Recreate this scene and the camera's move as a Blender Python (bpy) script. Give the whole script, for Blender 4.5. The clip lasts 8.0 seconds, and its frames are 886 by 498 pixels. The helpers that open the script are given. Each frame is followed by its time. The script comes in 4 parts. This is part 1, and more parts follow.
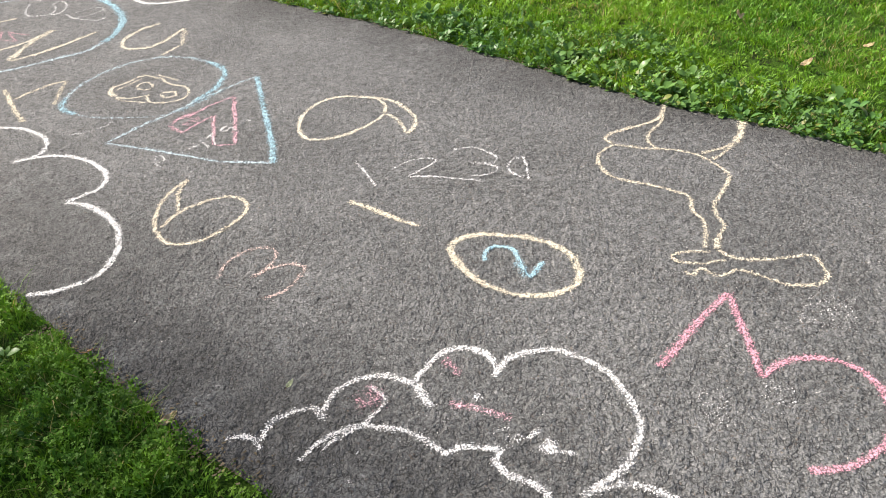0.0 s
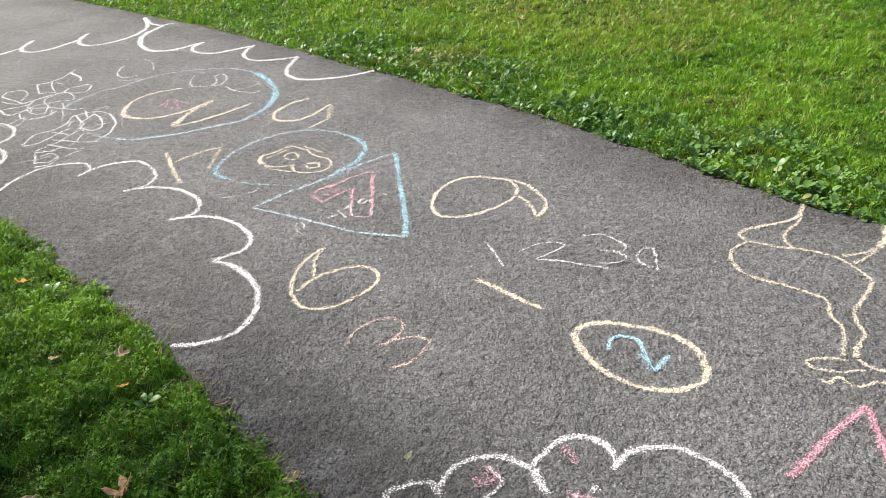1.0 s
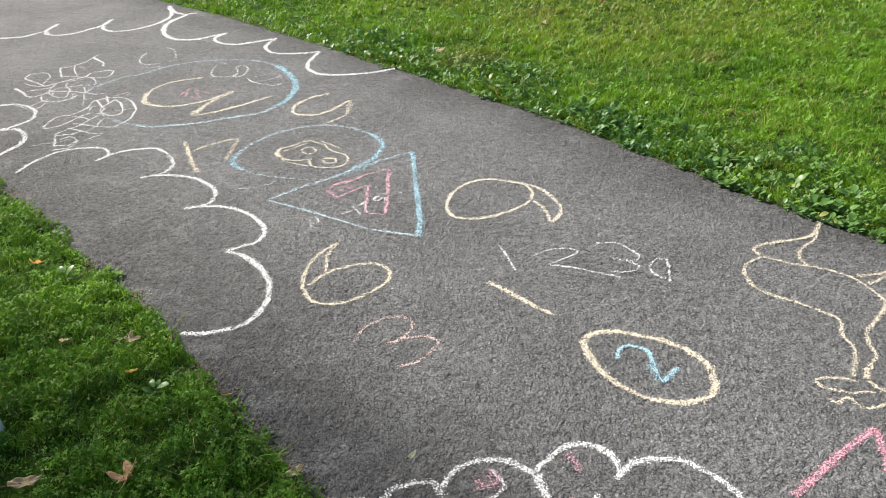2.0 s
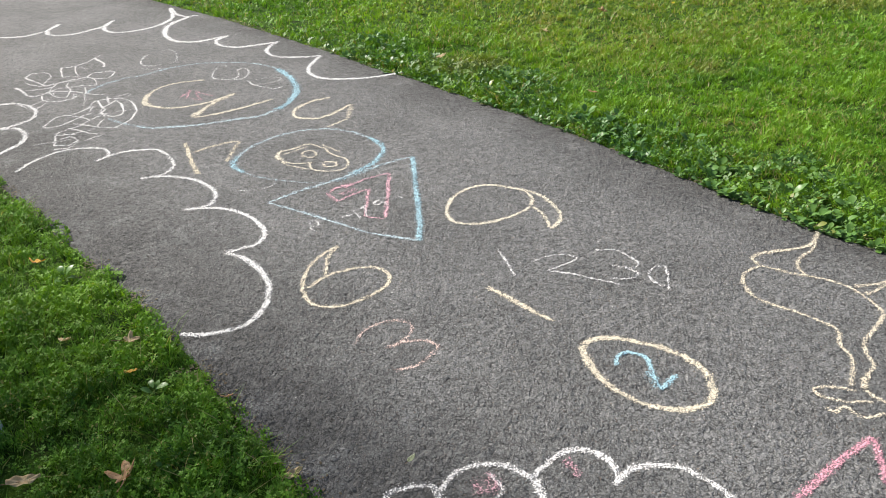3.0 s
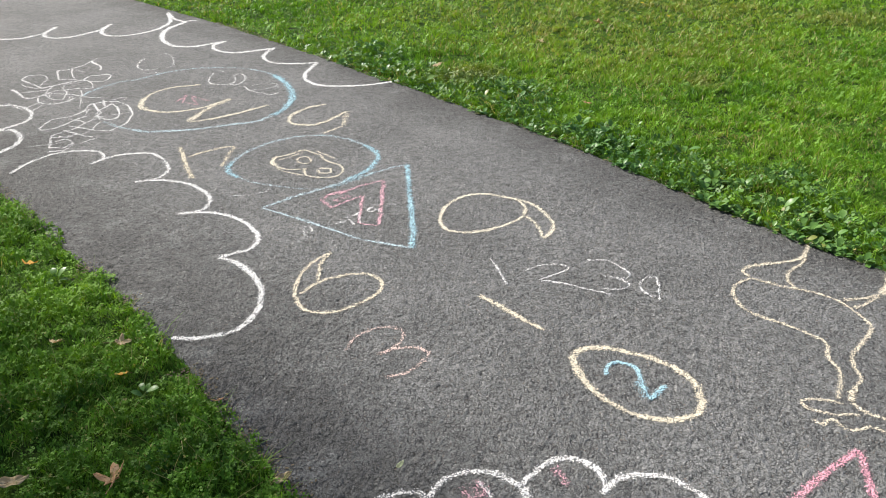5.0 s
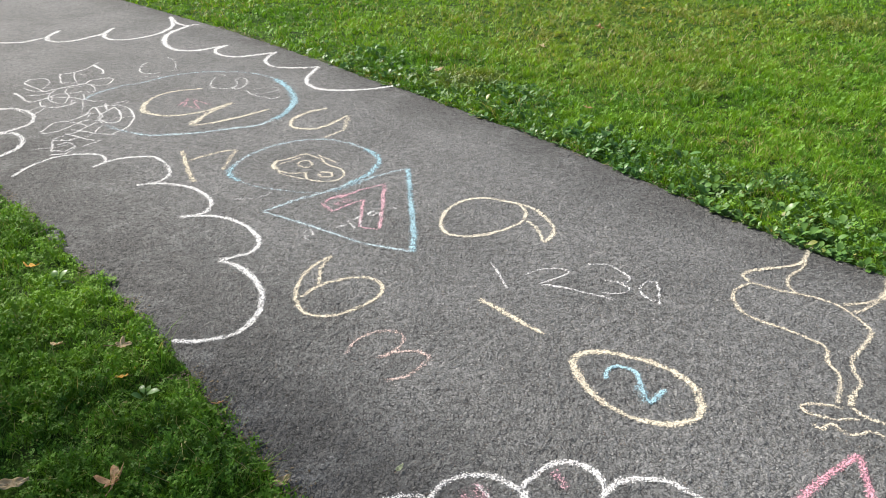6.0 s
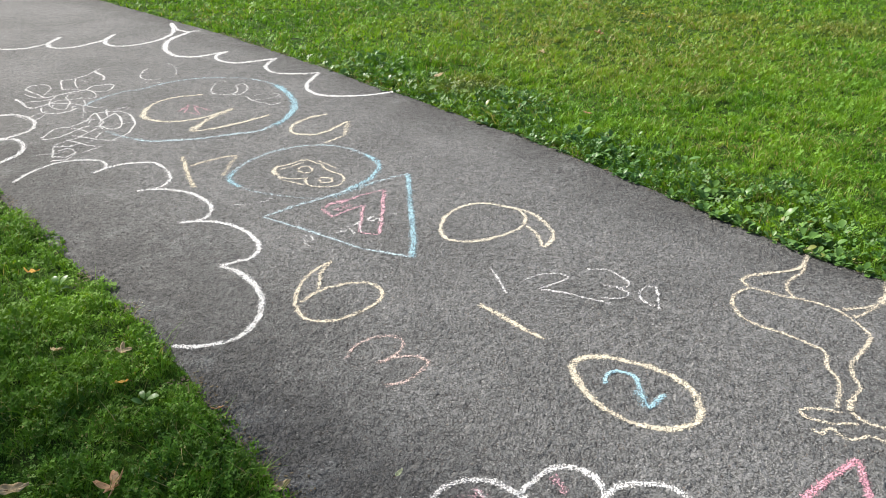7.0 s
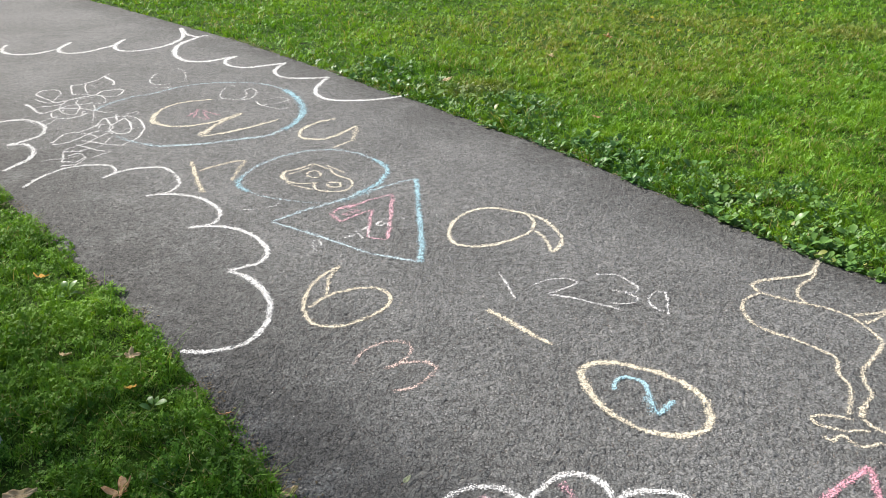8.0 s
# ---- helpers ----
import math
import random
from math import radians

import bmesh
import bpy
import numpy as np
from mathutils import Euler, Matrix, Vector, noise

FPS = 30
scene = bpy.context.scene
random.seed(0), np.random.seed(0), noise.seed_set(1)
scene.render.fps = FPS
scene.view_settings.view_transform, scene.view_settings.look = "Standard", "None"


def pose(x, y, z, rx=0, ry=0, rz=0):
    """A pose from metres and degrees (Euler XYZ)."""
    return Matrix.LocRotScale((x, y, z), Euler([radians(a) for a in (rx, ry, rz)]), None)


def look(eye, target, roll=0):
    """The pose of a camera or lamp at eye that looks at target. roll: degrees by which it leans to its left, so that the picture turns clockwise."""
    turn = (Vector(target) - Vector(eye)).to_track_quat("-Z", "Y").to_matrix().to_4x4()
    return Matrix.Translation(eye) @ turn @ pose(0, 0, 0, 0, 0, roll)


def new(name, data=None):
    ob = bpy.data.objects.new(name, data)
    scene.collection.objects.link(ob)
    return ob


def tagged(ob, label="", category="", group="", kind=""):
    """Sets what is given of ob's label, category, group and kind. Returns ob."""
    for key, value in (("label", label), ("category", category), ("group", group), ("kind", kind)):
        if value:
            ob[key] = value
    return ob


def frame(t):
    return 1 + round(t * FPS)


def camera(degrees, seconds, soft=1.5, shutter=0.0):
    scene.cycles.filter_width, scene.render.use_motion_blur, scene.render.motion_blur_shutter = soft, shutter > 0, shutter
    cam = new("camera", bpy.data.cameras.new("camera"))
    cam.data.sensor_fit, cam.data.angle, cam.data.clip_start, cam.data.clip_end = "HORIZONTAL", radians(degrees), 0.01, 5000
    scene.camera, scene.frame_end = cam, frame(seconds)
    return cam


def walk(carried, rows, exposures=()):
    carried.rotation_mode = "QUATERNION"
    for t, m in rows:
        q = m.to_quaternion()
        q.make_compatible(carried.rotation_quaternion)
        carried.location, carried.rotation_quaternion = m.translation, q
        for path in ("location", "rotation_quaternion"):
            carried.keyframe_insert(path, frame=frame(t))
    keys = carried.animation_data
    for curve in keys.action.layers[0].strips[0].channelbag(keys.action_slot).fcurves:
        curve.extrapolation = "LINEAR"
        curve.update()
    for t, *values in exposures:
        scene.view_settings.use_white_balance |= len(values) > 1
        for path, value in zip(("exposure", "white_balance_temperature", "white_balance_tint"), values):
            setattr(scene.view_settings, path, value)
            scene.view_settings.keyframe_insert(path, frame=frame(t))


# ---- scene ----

# ---- camera and walk ----
cam = camera(55.7, 8.0, soft=0.6)
PATH = [
    (0, (0.052, 0.062, 1.553), (0.309, 1.7, 0.435), -4.1),
    (0.1, (0.043, 0.06, 1.554), (0.2721, 1.7286, 0.4761), -4.04),
    (0.2, (0.044, 0.064, 1.559), (0.2429, 1.7532, 0.5067), -4.11),
    (0.3, (0.041, 0.061, 1.565), (0.2098, 1.7658, 0.5341), -3.99),
    (0.5, (0.029, 0.047, 1.582), (0.137, 1.774, 0.581), -3.9),
    (0.8, (0.013, 0.045, 1.589), (0.0592, 1.7997, 0.6307), -4.19),
    (1, (0.01, 0.035, 1.594), (0.017, 1.797, 0.647), -4.3),
    (1.2, (0.008, 0.041, 1.589), (-0.0009, 1.8041, 0.6441), -3.96),
    (1.5, (0.009, 0.026, 1.599), (-0.003, 1.789, 0.656), -3.4),
    (1.7, (0.008, 0.036, 1.596), (-0.0104, 1.7981, 0.6503), -2.69),
    (3, (-0.011, 0.026, 1.595), (-0.021, 1.795, 0.663), -1.1),
    (3.5, (-0.015, 0.022, 1.598), (-0.016, 1.794, 0.67), -0.7),
    (4, (-0.02, 0.02, 1.6), (-0.017, 1.795, 0.677), -0.4),
    (4.5, (-0.012, 0.015, 1.599), (-0.005, 1.792, 0.681), -0.1),
    (6, (-0.002, 0.007, 1.599), (-0.001, 1.791, 0.694), 0.1),
    (6.5, (0.001, 0.001, 1.6), (0.008, 1.788, 0.703), 0.2),
    (7, (0.003, 0.001, 1.601), (0.002, 1.79, 0.708), -0.0),
    (7.5, (0.006, 0.006, 1.604), (0.0, 1.797, 0.714), -0.2),
    (8, (0.005, 0.01, 1.604), (-0.017, 1.803, 0.718), -0.3),
]
EXPOSURES = [(0.0, 0.8, 6690, 12), (1.0, 0.77, 6600, 11), (1.5, 0.68, 6540, 10), (3.0, 0.62, 6480, 10), (4.0, 0.61, 6450, 9.5), (8.0, 0.71, 6450, 9.5)]
walk(cam, [(t, look(eye, target, roll)) for t, eye, target, roll in PATH], EXPOSURES)

# ---- world and sun: hazy bright daylight from ahead and to the side ----
SUN_ELEVATION, SUN_AZIMUTH = 39.0, -52.0      # degrees; azimuth clockwise from +y
world = bpy.data.worlds.new("world")
scene.world = world
world.use_nodes = True
wn = world.node_tree.nodes
sky = wn.new("ShaderNodeTexSky")
sky.sky_type, sky.sun_disc = "NISHITA", False
sky.sun_elevation, sky.sun_rotation = radians(SUN_ELEVATION), radians(SUN_AZIMUTH)
sky.air_density, sky.dust_density, sky.ozone_density = 1.0, 3.0, 1.0
world.node_tree.links.new(sky.outputs[0], wn["Background"].inputs[0])
wn["Background"].inputs[1].default_value = 0.092

sun_data = bpy.data.lights.new("sun", "SUN")
sun_data.energy, sun_data.angle, sun_data.color = 5.0, radians(4), (1.0, 0.95, 0.87)
sun = new("sun", sun_data)
ce = math.cos(radians(SUN_ELEVATION))
sun.matrix_world = look((ce * math.sin(radians(SUN_AZIMUTH)) * 30, ce * math.cos(radians(SUN_AZIMUTH)) * 30, math.sin(radians(SUN_ELEVATION)) * 30), (0, 0, 0))


# ---- materials ----
class Mat:
    """A small node builder: m.add(type, inputs) gives a node; m.mix, m.ramp and m.math wire common ones."""

    def __init__(self, name):
        self.material = bpy.data.materials.new(name)
        self.material.use_nodes = True
        self.tree = self.material.node_tree
        self.bsdf = self.tree.nodes["Principled BSDF"]
        self.out = self.tree.nodes["Material Output"]

    def put(self, socket, value):
        if isinstance(value, bpy.types.NodeSocket):
            self.tree.links.new(value, socket)
        elif isinstance(value, tuple) and len(value) == 3 and socket.type == "RGBA":
            socket.default_value = (*value, 1)
        else:
            socket.default_value = value

    def add(self, kind, **inputs):
        node = self.tree.nodes.new("ShaderNode" + kind)
        for key, value in inputs.items():
            self.put(node.inputs[key.replace("_", " ")], value)
        return node

    def place(self):
        return self.add("NewGeometry").outputs["Position"]

    def noise(self, scale, detail=2.0, rough=0.5, vector=None):
        n = self.add("TexNoise", Scale=float(scale), Detail=float(detail), Roughness=float(rough))
        self.put(n.inputs["Vector"], vector or self.place())
        return n.outputs["Fac"]

    def math(self, op, a, b=0.0, clamp=False):
        n = self.tree.nodes.new("ShaderNodeMath")
        n.operation, n.use_clamp = op, clamp
        self.put(n.inputs[0], a)
        self.put(n.inputs[1], b)
        return n.outputs[0]

    def span(self, value, lo, hi, to_lo=0.0, to_hi=1.0):
        n = self.add("MapRange")
        n.interpolation_type = "SMOOTHSTEP"
        for key, v in zip(("Value", "From Min", "From Max", "To Min", "To Max"), (value, lo, hi, to_lo, to_hi)):
            self.put(n.inputs[key], v)
        return n.outputs[0]

    def mix(self, fac, a, b, blend="MIX"):
        n = self.tree.nodes.new("ShaderNodeMix")
        n.data_type, n.blend_type = "RGBA", blend
        self.put(n.inputs[0], fac)
        self.put(n.inputs[6], a)
        self.put(n.inputs[7], b)
        return n.outputs[2]

    def ramp(self, fac, *stops):
        n = self.add("ValToRGB")
        self.put(n.inputs[0], fac)
        el = n.color_ramp.elements
        while len(el) < len(stops):
            el.new(0.5)
        for e, (p, c) in zip(el, stops):
            e.position, e.color = p, (*c, 1)
        return n.outputs[0]

    def bump(self, height, strength, distance):
        n = self.add("Bump", Strength=strength, Distance=distance)
        self.put(n.inputs["Height"], height)
        self.put(self.bsdf.inputs["Normal"], n.outputs[0])

    def set(self, **inputs):
        for key, value in inputs.items():
            self.put(self.bsdf.inputs[key.replace("_", " ")], value)
        return self.material


def grain(m):
    """The aggregate of the asphalt at a place: distance to the stone's middle and its random colour."""
    v = m.add("TexVoronoi", Scale=185.0)
    v.voronoi_dimensions = "2D"
    bend = m.add("TexNoise", Scale=120.0, Detail=2.0)
    m.put(bend.inputs["Vector"], m.place())
    shift = m.add("VectorMath")
    shift.operation = "MULTIPLY_ADD"
    m.put(shift.inputs[0], bend.outputs["Color"])
    shift.inputs[1].default_value = (0.008, 0.008, 0.0)
    m.put(shift.inputs[2], m.place())
    m.put(v.inputs["Vector"], shift.outputs[0])
    return v.outputs["Distance"], v.outputs["Color"]


def asphalt_material():
    m = Mat("asphalt")
    dist, tint = grain(m)
    sep = m.add("SeparateColor")
    m.put(sep.inputs[0], tint)
    stone = m.ramp(sep.outputs[0], (0.0, (0.166, 0.168, 0.165)), (0.6, (0.190, 0.192, 0.188)), (0.95, (0.216, 0.2175, 0.213)), (1.0, (0.33, 0.328, 0.318)))
    warm = m.mix(m.math("GREATER_THAN", sep.outputs[1], 0.98), stone, (0.17, 0.145, 0.125))
    pit = m.span(m.math("ADD", m.math("MULTIPLY", dist, 0.35), m.math("MULTIPLY", m.noise(110, 4, 0.72), 1.25)), 0.75, 0.92)
    colour = m.mix(pit, warm, (0.105, 0.1035, 0.1005))
    blot = m.span(m.noise(1.7, 4, 0.6), 0.3, 0.7, 0.84, 1.14)
    fleck = m.span(m.noise(20, 4, 0.65), 0.3, 0.7, 0.86, 1.16)
    worn = m.math("MULTIPLY", blot, fleck)
    coarse = m.span(m.noise(60, 2.5, 0.6), 0.585, 0.645)
    worn = m.math("MULTIPLY", worn, m.math("SUBTRACT", 1.0, m.math("MULTIPLY", coarse, 0.3)))
    grey = m.add("CombineColor")
    for k in range(3):
        m.put(grey.inputs[k], worn)
    colour = m.mix(1.0, colour, grey.outputs[0], "MULTIPLY")
    height = m.math("SUBTRACT", m.math("MULTIPLY", m.noise(125, 4, 0.7), 1.4), m.math("MULTIPLY", dist, 0.5))
    # bitumen in the open gaps between the coarse stones
    gaps = m.add("TexVoronoi", Scale=66.0)
    gaps.voronoi_dimensions, gaps.feature = "2D", "DISTANCE_TO_EDGE"
    sway = m.add("TexNoise", Scale=70.0, Detail=3.0)
    m.put(sway.inputs["Vector"], m.place())
    moved = m.add("VectorMath")
    moved.operation = "MULTIPLY_ADD"
    m.put(moved.inputs[0], sway.outputs["Color"])
    moved.inputs[1].default_value = (0.02, 0.02, 0.0)
    m.put(moved.inputs[2], m.place())
    m.put(gaps.inputs["Vector"], moved.outputs[0])
    gap = m.math("MULTIPLY", m.span(gaps.outputs["Distance"], 0.02, 0.16, 1.0, 0.0), m.span(m.noise(34, 3, 0.6), 0.43, 0.57))
    colour = m.mix(m.math("MULTIPLY", gap, 0.68), colour, (0.036, 0.0352, 0.034))
    height = m.math("SUBTRACT", height, m.math("MULTIPLY", gap, 3.2))
    # asphalt turns darker in uneven patches towards both edges
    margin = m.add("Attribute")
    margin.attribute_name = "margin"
    edge_tone = m.math("MULTIPLY", margin.outputs["Fac"], m.span(m.noise(4.0, 4, 0.65), 0.22, 0.55))
    colour = m.mix(edge_tone, colour, m.mix(1.0, colour, (0.44, 0.43, 0.415), "MULTIPLY"))
    height = m.math("SUBTRACT", height, m.math("ADD", m.math("MULTIPLY", pit, 1.3), m.math("MULTIPLY", coarse, 0.6)))
    lump = m.span(m.noise(52, 3, 0.62), 0.35, 0.65)
    height = m.math("ADD", height, m.math("MULTIPLY", lump, 1.2))
    m.bump(height, 0.72, 0.0042)
    return m.set(Base_Color=colour, Roughness=m.span(m.noise(60, 2), 0.3, 0.7, 0.72, 0.93), Specular_IOR_Level=0.5)


def chalk_material(name, colour):
    """Chalk dust that has caught on the high stones; the density along the stroke is an attribute of its mesh."""
    m = Mat(name)
    dist, tint = grain(m)
    sep = m.add("SeparateColor")
    m.put(sep.inputs[0], tint)
    near = m.add("Attribute")
    near.attribute_name = "chalk_cover"
    rough = m.math("ADD", m.math("MULTIPLY", m.noise(210, 2, 0.65), 1.7), m.math("MULTIPLY", m.noise(48, 3, 0.6), 0.9))
    high = m.math("ADD", m.math("SUBTRACT", rough, m.math("MULTIPLY", dist, 0.5)), m.math("MULTIPLY", sep.outputs[2], 0.25))
    level = m.math("ADD", high, near.outputs["Fac"])
    cover = m.span(level, 1.45, 1.66)
    dust = m.span(near.outputs["Fac"], 0.06, 0.46, 0.0, 0.36)
    cover = m.math("MAXIMUM", cover, m.math("MULTIPLY", dust, m.span(m.noise(300, 2), 0.35, 0.65, 0.5, 1.2)))
    tone = m.mix(m.span(m.noise(120, 2), 0.35, 0.7), tuple(c * 0.86 for c in colour), colour)
    m.bump(m.noise(420, 2), 0.3, 0.002)
    m.set(Base_Color=tone, Roughness=0.95, Specular_IOR_Level=0.15)
    clear = m.add("BsdfTransparent")
    blend = m.add("MixShader")
    m.put(blend.inputs[0], cover)
    m.put(blend.inputs[1], clear.outputs[0])
    m.put(blend.inputs[2], m.bsdf.outputs[0])
    m.put(m.out.inputs["Surface"], blend.outputs[0])
    return m.material


WORN = ((0.84, 7.18, 0.30), (0.20, 5.80, 0.40), (2.72, 8.16, 0.50), (1.78, 5.56, 0.22), (3.61, 7.59, 0.80), (1.90, 8.34, 0.50))        # worn, yellowed spots of the lawn: place and radius


def leaf_material(name, dark, light, dry, through_light=0.35, dry_share=0.08, rough=0.5, per_object=False):
    """Living leaf: hue differs from leaf to leaf and drifts over the lawn in patches; light passes through."""
    m = Mat(name)
    pick = m.add("ObjectInfo").outputs["Random"] if per_object else m.add("NewGeometry").outputs["Random Per Island"]
    patch = m.span(m.math("ADD", m.math("MULTIPLY", m.noise(0.9, 3, 0.6), 0.6), m.math("MULTIPLY", m.noise(5.5, 2), 0.4)), 0.4, 0.62)
    kinds = m.math("ADD", m.math("MULTIPLY", pick, 0.5), m.span(m.noise(10.0, 4, 0.65), 0.39, 0.61, 0.0, 0.5))
    base = m.mix(kinds, dark, light)
    base = m.mix(m.math("MULTIPLY", patch, 0.7), base, tuple(c * k for c, k in zip(light, (1.3, 1.08, 0.9))))
    # a thin, sun-dried stretch of the lawn
    away = m.add("VectorMath")
    away.operation = "DISTANCE"
    m.put(away.inputs[0], m.place())
    away.inputs[1].default_value = (1.5, 7.6, 0.0)
    parched = m.span(m.math("ADD", away.outputs["Value"], m.math("MULTIPLY", m.noise(1.1, 3, 0.6), 2.6)), 2.2, 3.6, 1.0, 0.0)
    base = m.mix(m.math("MULTIPLY", parched, 0.5), base, tuple(c * k for c, k in zip(light, (1.35, 0.85, 1.4))))
    for sx, sy, sr in WORN:
        near = m.add("VectorMath")
        near.operation = "DISTANCE"
        m.put(near.inputs[0], m.place())
        near.inputs[1].default_value = (sx, sy, 0.02)
        thin = m.span(m.math("ADD", near.outputs["Value"], m.math("MULTIPLY", m.noise(3.5, 3, 0.6), sr * 1.4)), sr * 0.7, sr * 1.7, 0.6, 0.0)
        base = m.mix(thin, base, (0.30, 0.29, 0.075))
    other = m.math("FRACT", m.math("MULTIPLY", pick, 37.7))
    base = m.mix(m.math("LESS_THAN", other, m.math("MULTIPLY", m.math("ADD", m.span(m.noise(1.6, 3, 0.6), 0.42, 0.68, 0.2, 2.0), m.math("MULTIPLY", parched, 1.4)), dry_share)), base, dry)
    base = m.mix(m.span(m.noise(300, 2), 0.3, 0.7, 0.0, 0.25), base, dark)
    m.set(Base_Color=base, Roughness=rough, Specular_IOR_Level=0.25)
    glow = m.add("BsdfTranslucent", Color=m.mix(1.0, base, (1.25, 1.2, 0.5), "MULTIPLY"))
    blend = m.add("MixShader", Fac=through_light)
    m.put(blend.inputs[1], m.bsdf.outputs[0])
    m.put(blend.inputs[2], glow.outputs[0])
    m.put(m.out.inputs["Surface"], blend.outputs[0])
    return m.material


def ground_material():
    m = Mat("turf_soil")
    turf = m.mix(m.span(m.noise(3.0, 5, 0.65), 0.35, 0.65), (0.030, 0.068, 0.007), (0.062, 0.125, 0.012))
    soil = m.mix(m.noise(40, 4, 0.6), (0.012, 0.022, 0.005), (0.028, 0.038, 0.011))
    colour = m.mix(m.span(m.noise(14, 4, 0.6), 0.5, 0.68), turf, soil)
    m.bump(m.noise(70, 5, 0.65), 0.9, 0.02)
    return m.set(Base_Color=colour, Roughness=0.95, Specular_IOR_Level=0.1)


def plain(name, a, b, scale, rough=0.7, bump=0.3, depth=0.002, spec=0.3):
    m = Mat(name)
    m.bump(m.noise(scale * 3, 3), bump, depth)
    return m.set(Base_Color=m.mix(m.span(m.noise(scale, 4, 0.6), 0.3, 0.7), a, b), Roughness=rough, Specular_IOR_Level=spec)


def dry_leaf_material(name, a, b):
    """A dead leaf: blotched, veined, thin enough for some light to pass."""
    m = Mat(name)
    tone = m.mix(m.span(m.noise(55, 4, 0.65), 0.32, 0.68), a, b)
    tone = m.mix(m.span(m.noise(260, 3), 0.55, 0.75), tone, tuple(c * 0.55 for c in a))
    m.bump(m.noise(160, 3), 0.5, 0.003)
    m.set(Base_Color=tone, Roughness=0.7, Specular_IOR_Level=0.2)
    glow = m.add("BsdfTranslucent", Color=tone)
    blend = m.add("MixShader", Fac=0.35)
    m.put(blend.inputs[1], m.bsdf.outputs[0])
    m.put(blend.inputs[2], glow.outputs[0])
    m.put(m.out.inputs["Surface"], blend.outputs[0])
    return m.material


ASPHALT = asphalt_material()
CHALK = {
    "white": chalk_material("white_chalk", (0.70, 0.695, 0.68)),
    "yellow": chalk_material("yellow_chalk", (0.66, 0.595, 0.465)),
    "blue": chalk_material("blue_chalk", (0.375, 0.575, 0.65)),
    "pink": chalk_material("pink_chalk", (0.70, 0.35, 0.42)),
    "pale_blue": chalk_material("pale_blue_chalk", (0.50, 0.61, 0.65)),
    "cream": chalk_material("cream_chalk", (0.68, 0.625, 0.505)),
    "rose": chalk_material("rose_chalk", (0.69, 0.42, 0.47)),
    "orange": chalk_material("orange_chalk", (0.72, 0.56, 0.50)),
}
GRASS = leaf_material("grass_blade", (0.028, 0.105, 0.010), (0.225, 0.46, 0.040), (0.46, 0.40, 0.19), 0.29, 0.12)
CLOVER = leaf_material("clover_leaf", (0.024, 0.10, 0.010), (0.195, 0.43, 0.040), (0.30, 0.29, 0.07), 0.29, 0.03, 0.6)
WEED = leaf_material("weed_leaf", (0.045, 0.125, 0.026), (0.125, 0.265, 0.07), (0.22, 0.24, 0.06), 0.2, 0.03, 0.38, True)
COVER = leaf_material("cover_leaf", (0.036, 0.105, 0.022), (0.105, 0.235, 0.055), (0.22, 0.22, 0.06), 0.2, 0.02, 0.5)
# moss-like left turf; part of that lawn's shade is put into its darker green
TURF = leaf_material("shade_toned_turf_leaf", (0.014, 0.062, 0.006), (0.165, 0.37, 0.03), (0.34, 0.34, 0.10), 0.22, 0.03, 0.62)
GROUND = ground_material()
TAN_LEAF = dry_leaf_material("tan_dry_leaf", (0.56, 0.41, 0.22), (0.74, 0.60, 0.38))
BROWN_LEAF = dry_leaf_material("brown_dry_leaf", (0.44, 0.25, 0.12), (0.66, 0.46, 0.27))
PALE_LEAF = dry_leaf_material("pale_green_leaf", (0.42, 0.47, 0.28), (0.58, 0.60, 0.42))
ORANGE_LEAF = dry_leaf_material("orange_dry_leaf", (0.64, 0.34, 0.05), (0.74, 0.48, 0.12))
STEM = plain("dry_stem", (0.16, 0.09, 0.05), (0.25, 0.15, 0.08), 80, 0.8)
LITTER = plain("dry_litter", (0.045, 0.036, 0.024), (0.20, 0.16, 0.10), 25, 0.9)
PEBBLE = plain("pale_pebble", (0.32, 0.30, 0.27), (0.62, 0.60, 0.56), 90, 0.8)
PETAL = plain("yellow_petal", (0.75, 0.52, 0.03), (0.85, 0.65, 0.06), 200, 0.7)
GREEN_STEM = plain("green_stem", (0.07, 0.14, 0.03), (0.12, 0.2, 0.05), 60, 0.6)
PLASTIC = plain("pale_plastic", (0.74, 0.77, 0.74), (0.80, 0.82, 0.79), 20, 0.3, 0.05, 0.0005, 0.5)


# ---- mesh helpers ----
def link(name, verts, faces, material, parent=None, label="", smooth=True):
    """One mesh object from vertex and face lists, at top level or under a parent."""
    me = bpy.data.meshes.new(name)
    me.from_pydata([tuple(v) for v in verts], [], faces)
    me.materials.append(material)
    if smooth:
        me.shade_smooth()
    ob = new(name, me)
    ob.parent = parent
    if label:
        tagged(ob, label)
    return ob


def link_arrays(name, verts, loops, sizes, material, smooth=False):
    """One mesh object from numpy arrays: fast for very many faces."""
    me = bpy.data.meshes.new(name)
    me.vertices.add(len(verts))
    me.vertices.foreach_set("co", np.asarray(verts, np.float32).ravel())
    me.loops.add(len(loops))
    me.loops.foreach_set("vertex_index", np.asarray(loops, np.int32))
    me.polygons.add(len(sizes))
    me.polygons.foreach_set("loop_start", np.r_[0, np.cumsum(sizes)[:-1]].astype(np.int32))
    me.update(calc_edges=True)
    me.materials.append(material)
    if smooth:
        me.shade_smooth()
    return new(name, me)


def grid_loops(rows, cols):
    i = (np.arange(rows - 1)[:, None] * cols + np.arange(cols - 1)[None, :]).ravel()
    return np.stack([i, i + 1, i + cols + 1, i + cols], 1).ravel(), np.full(len(i), 4)


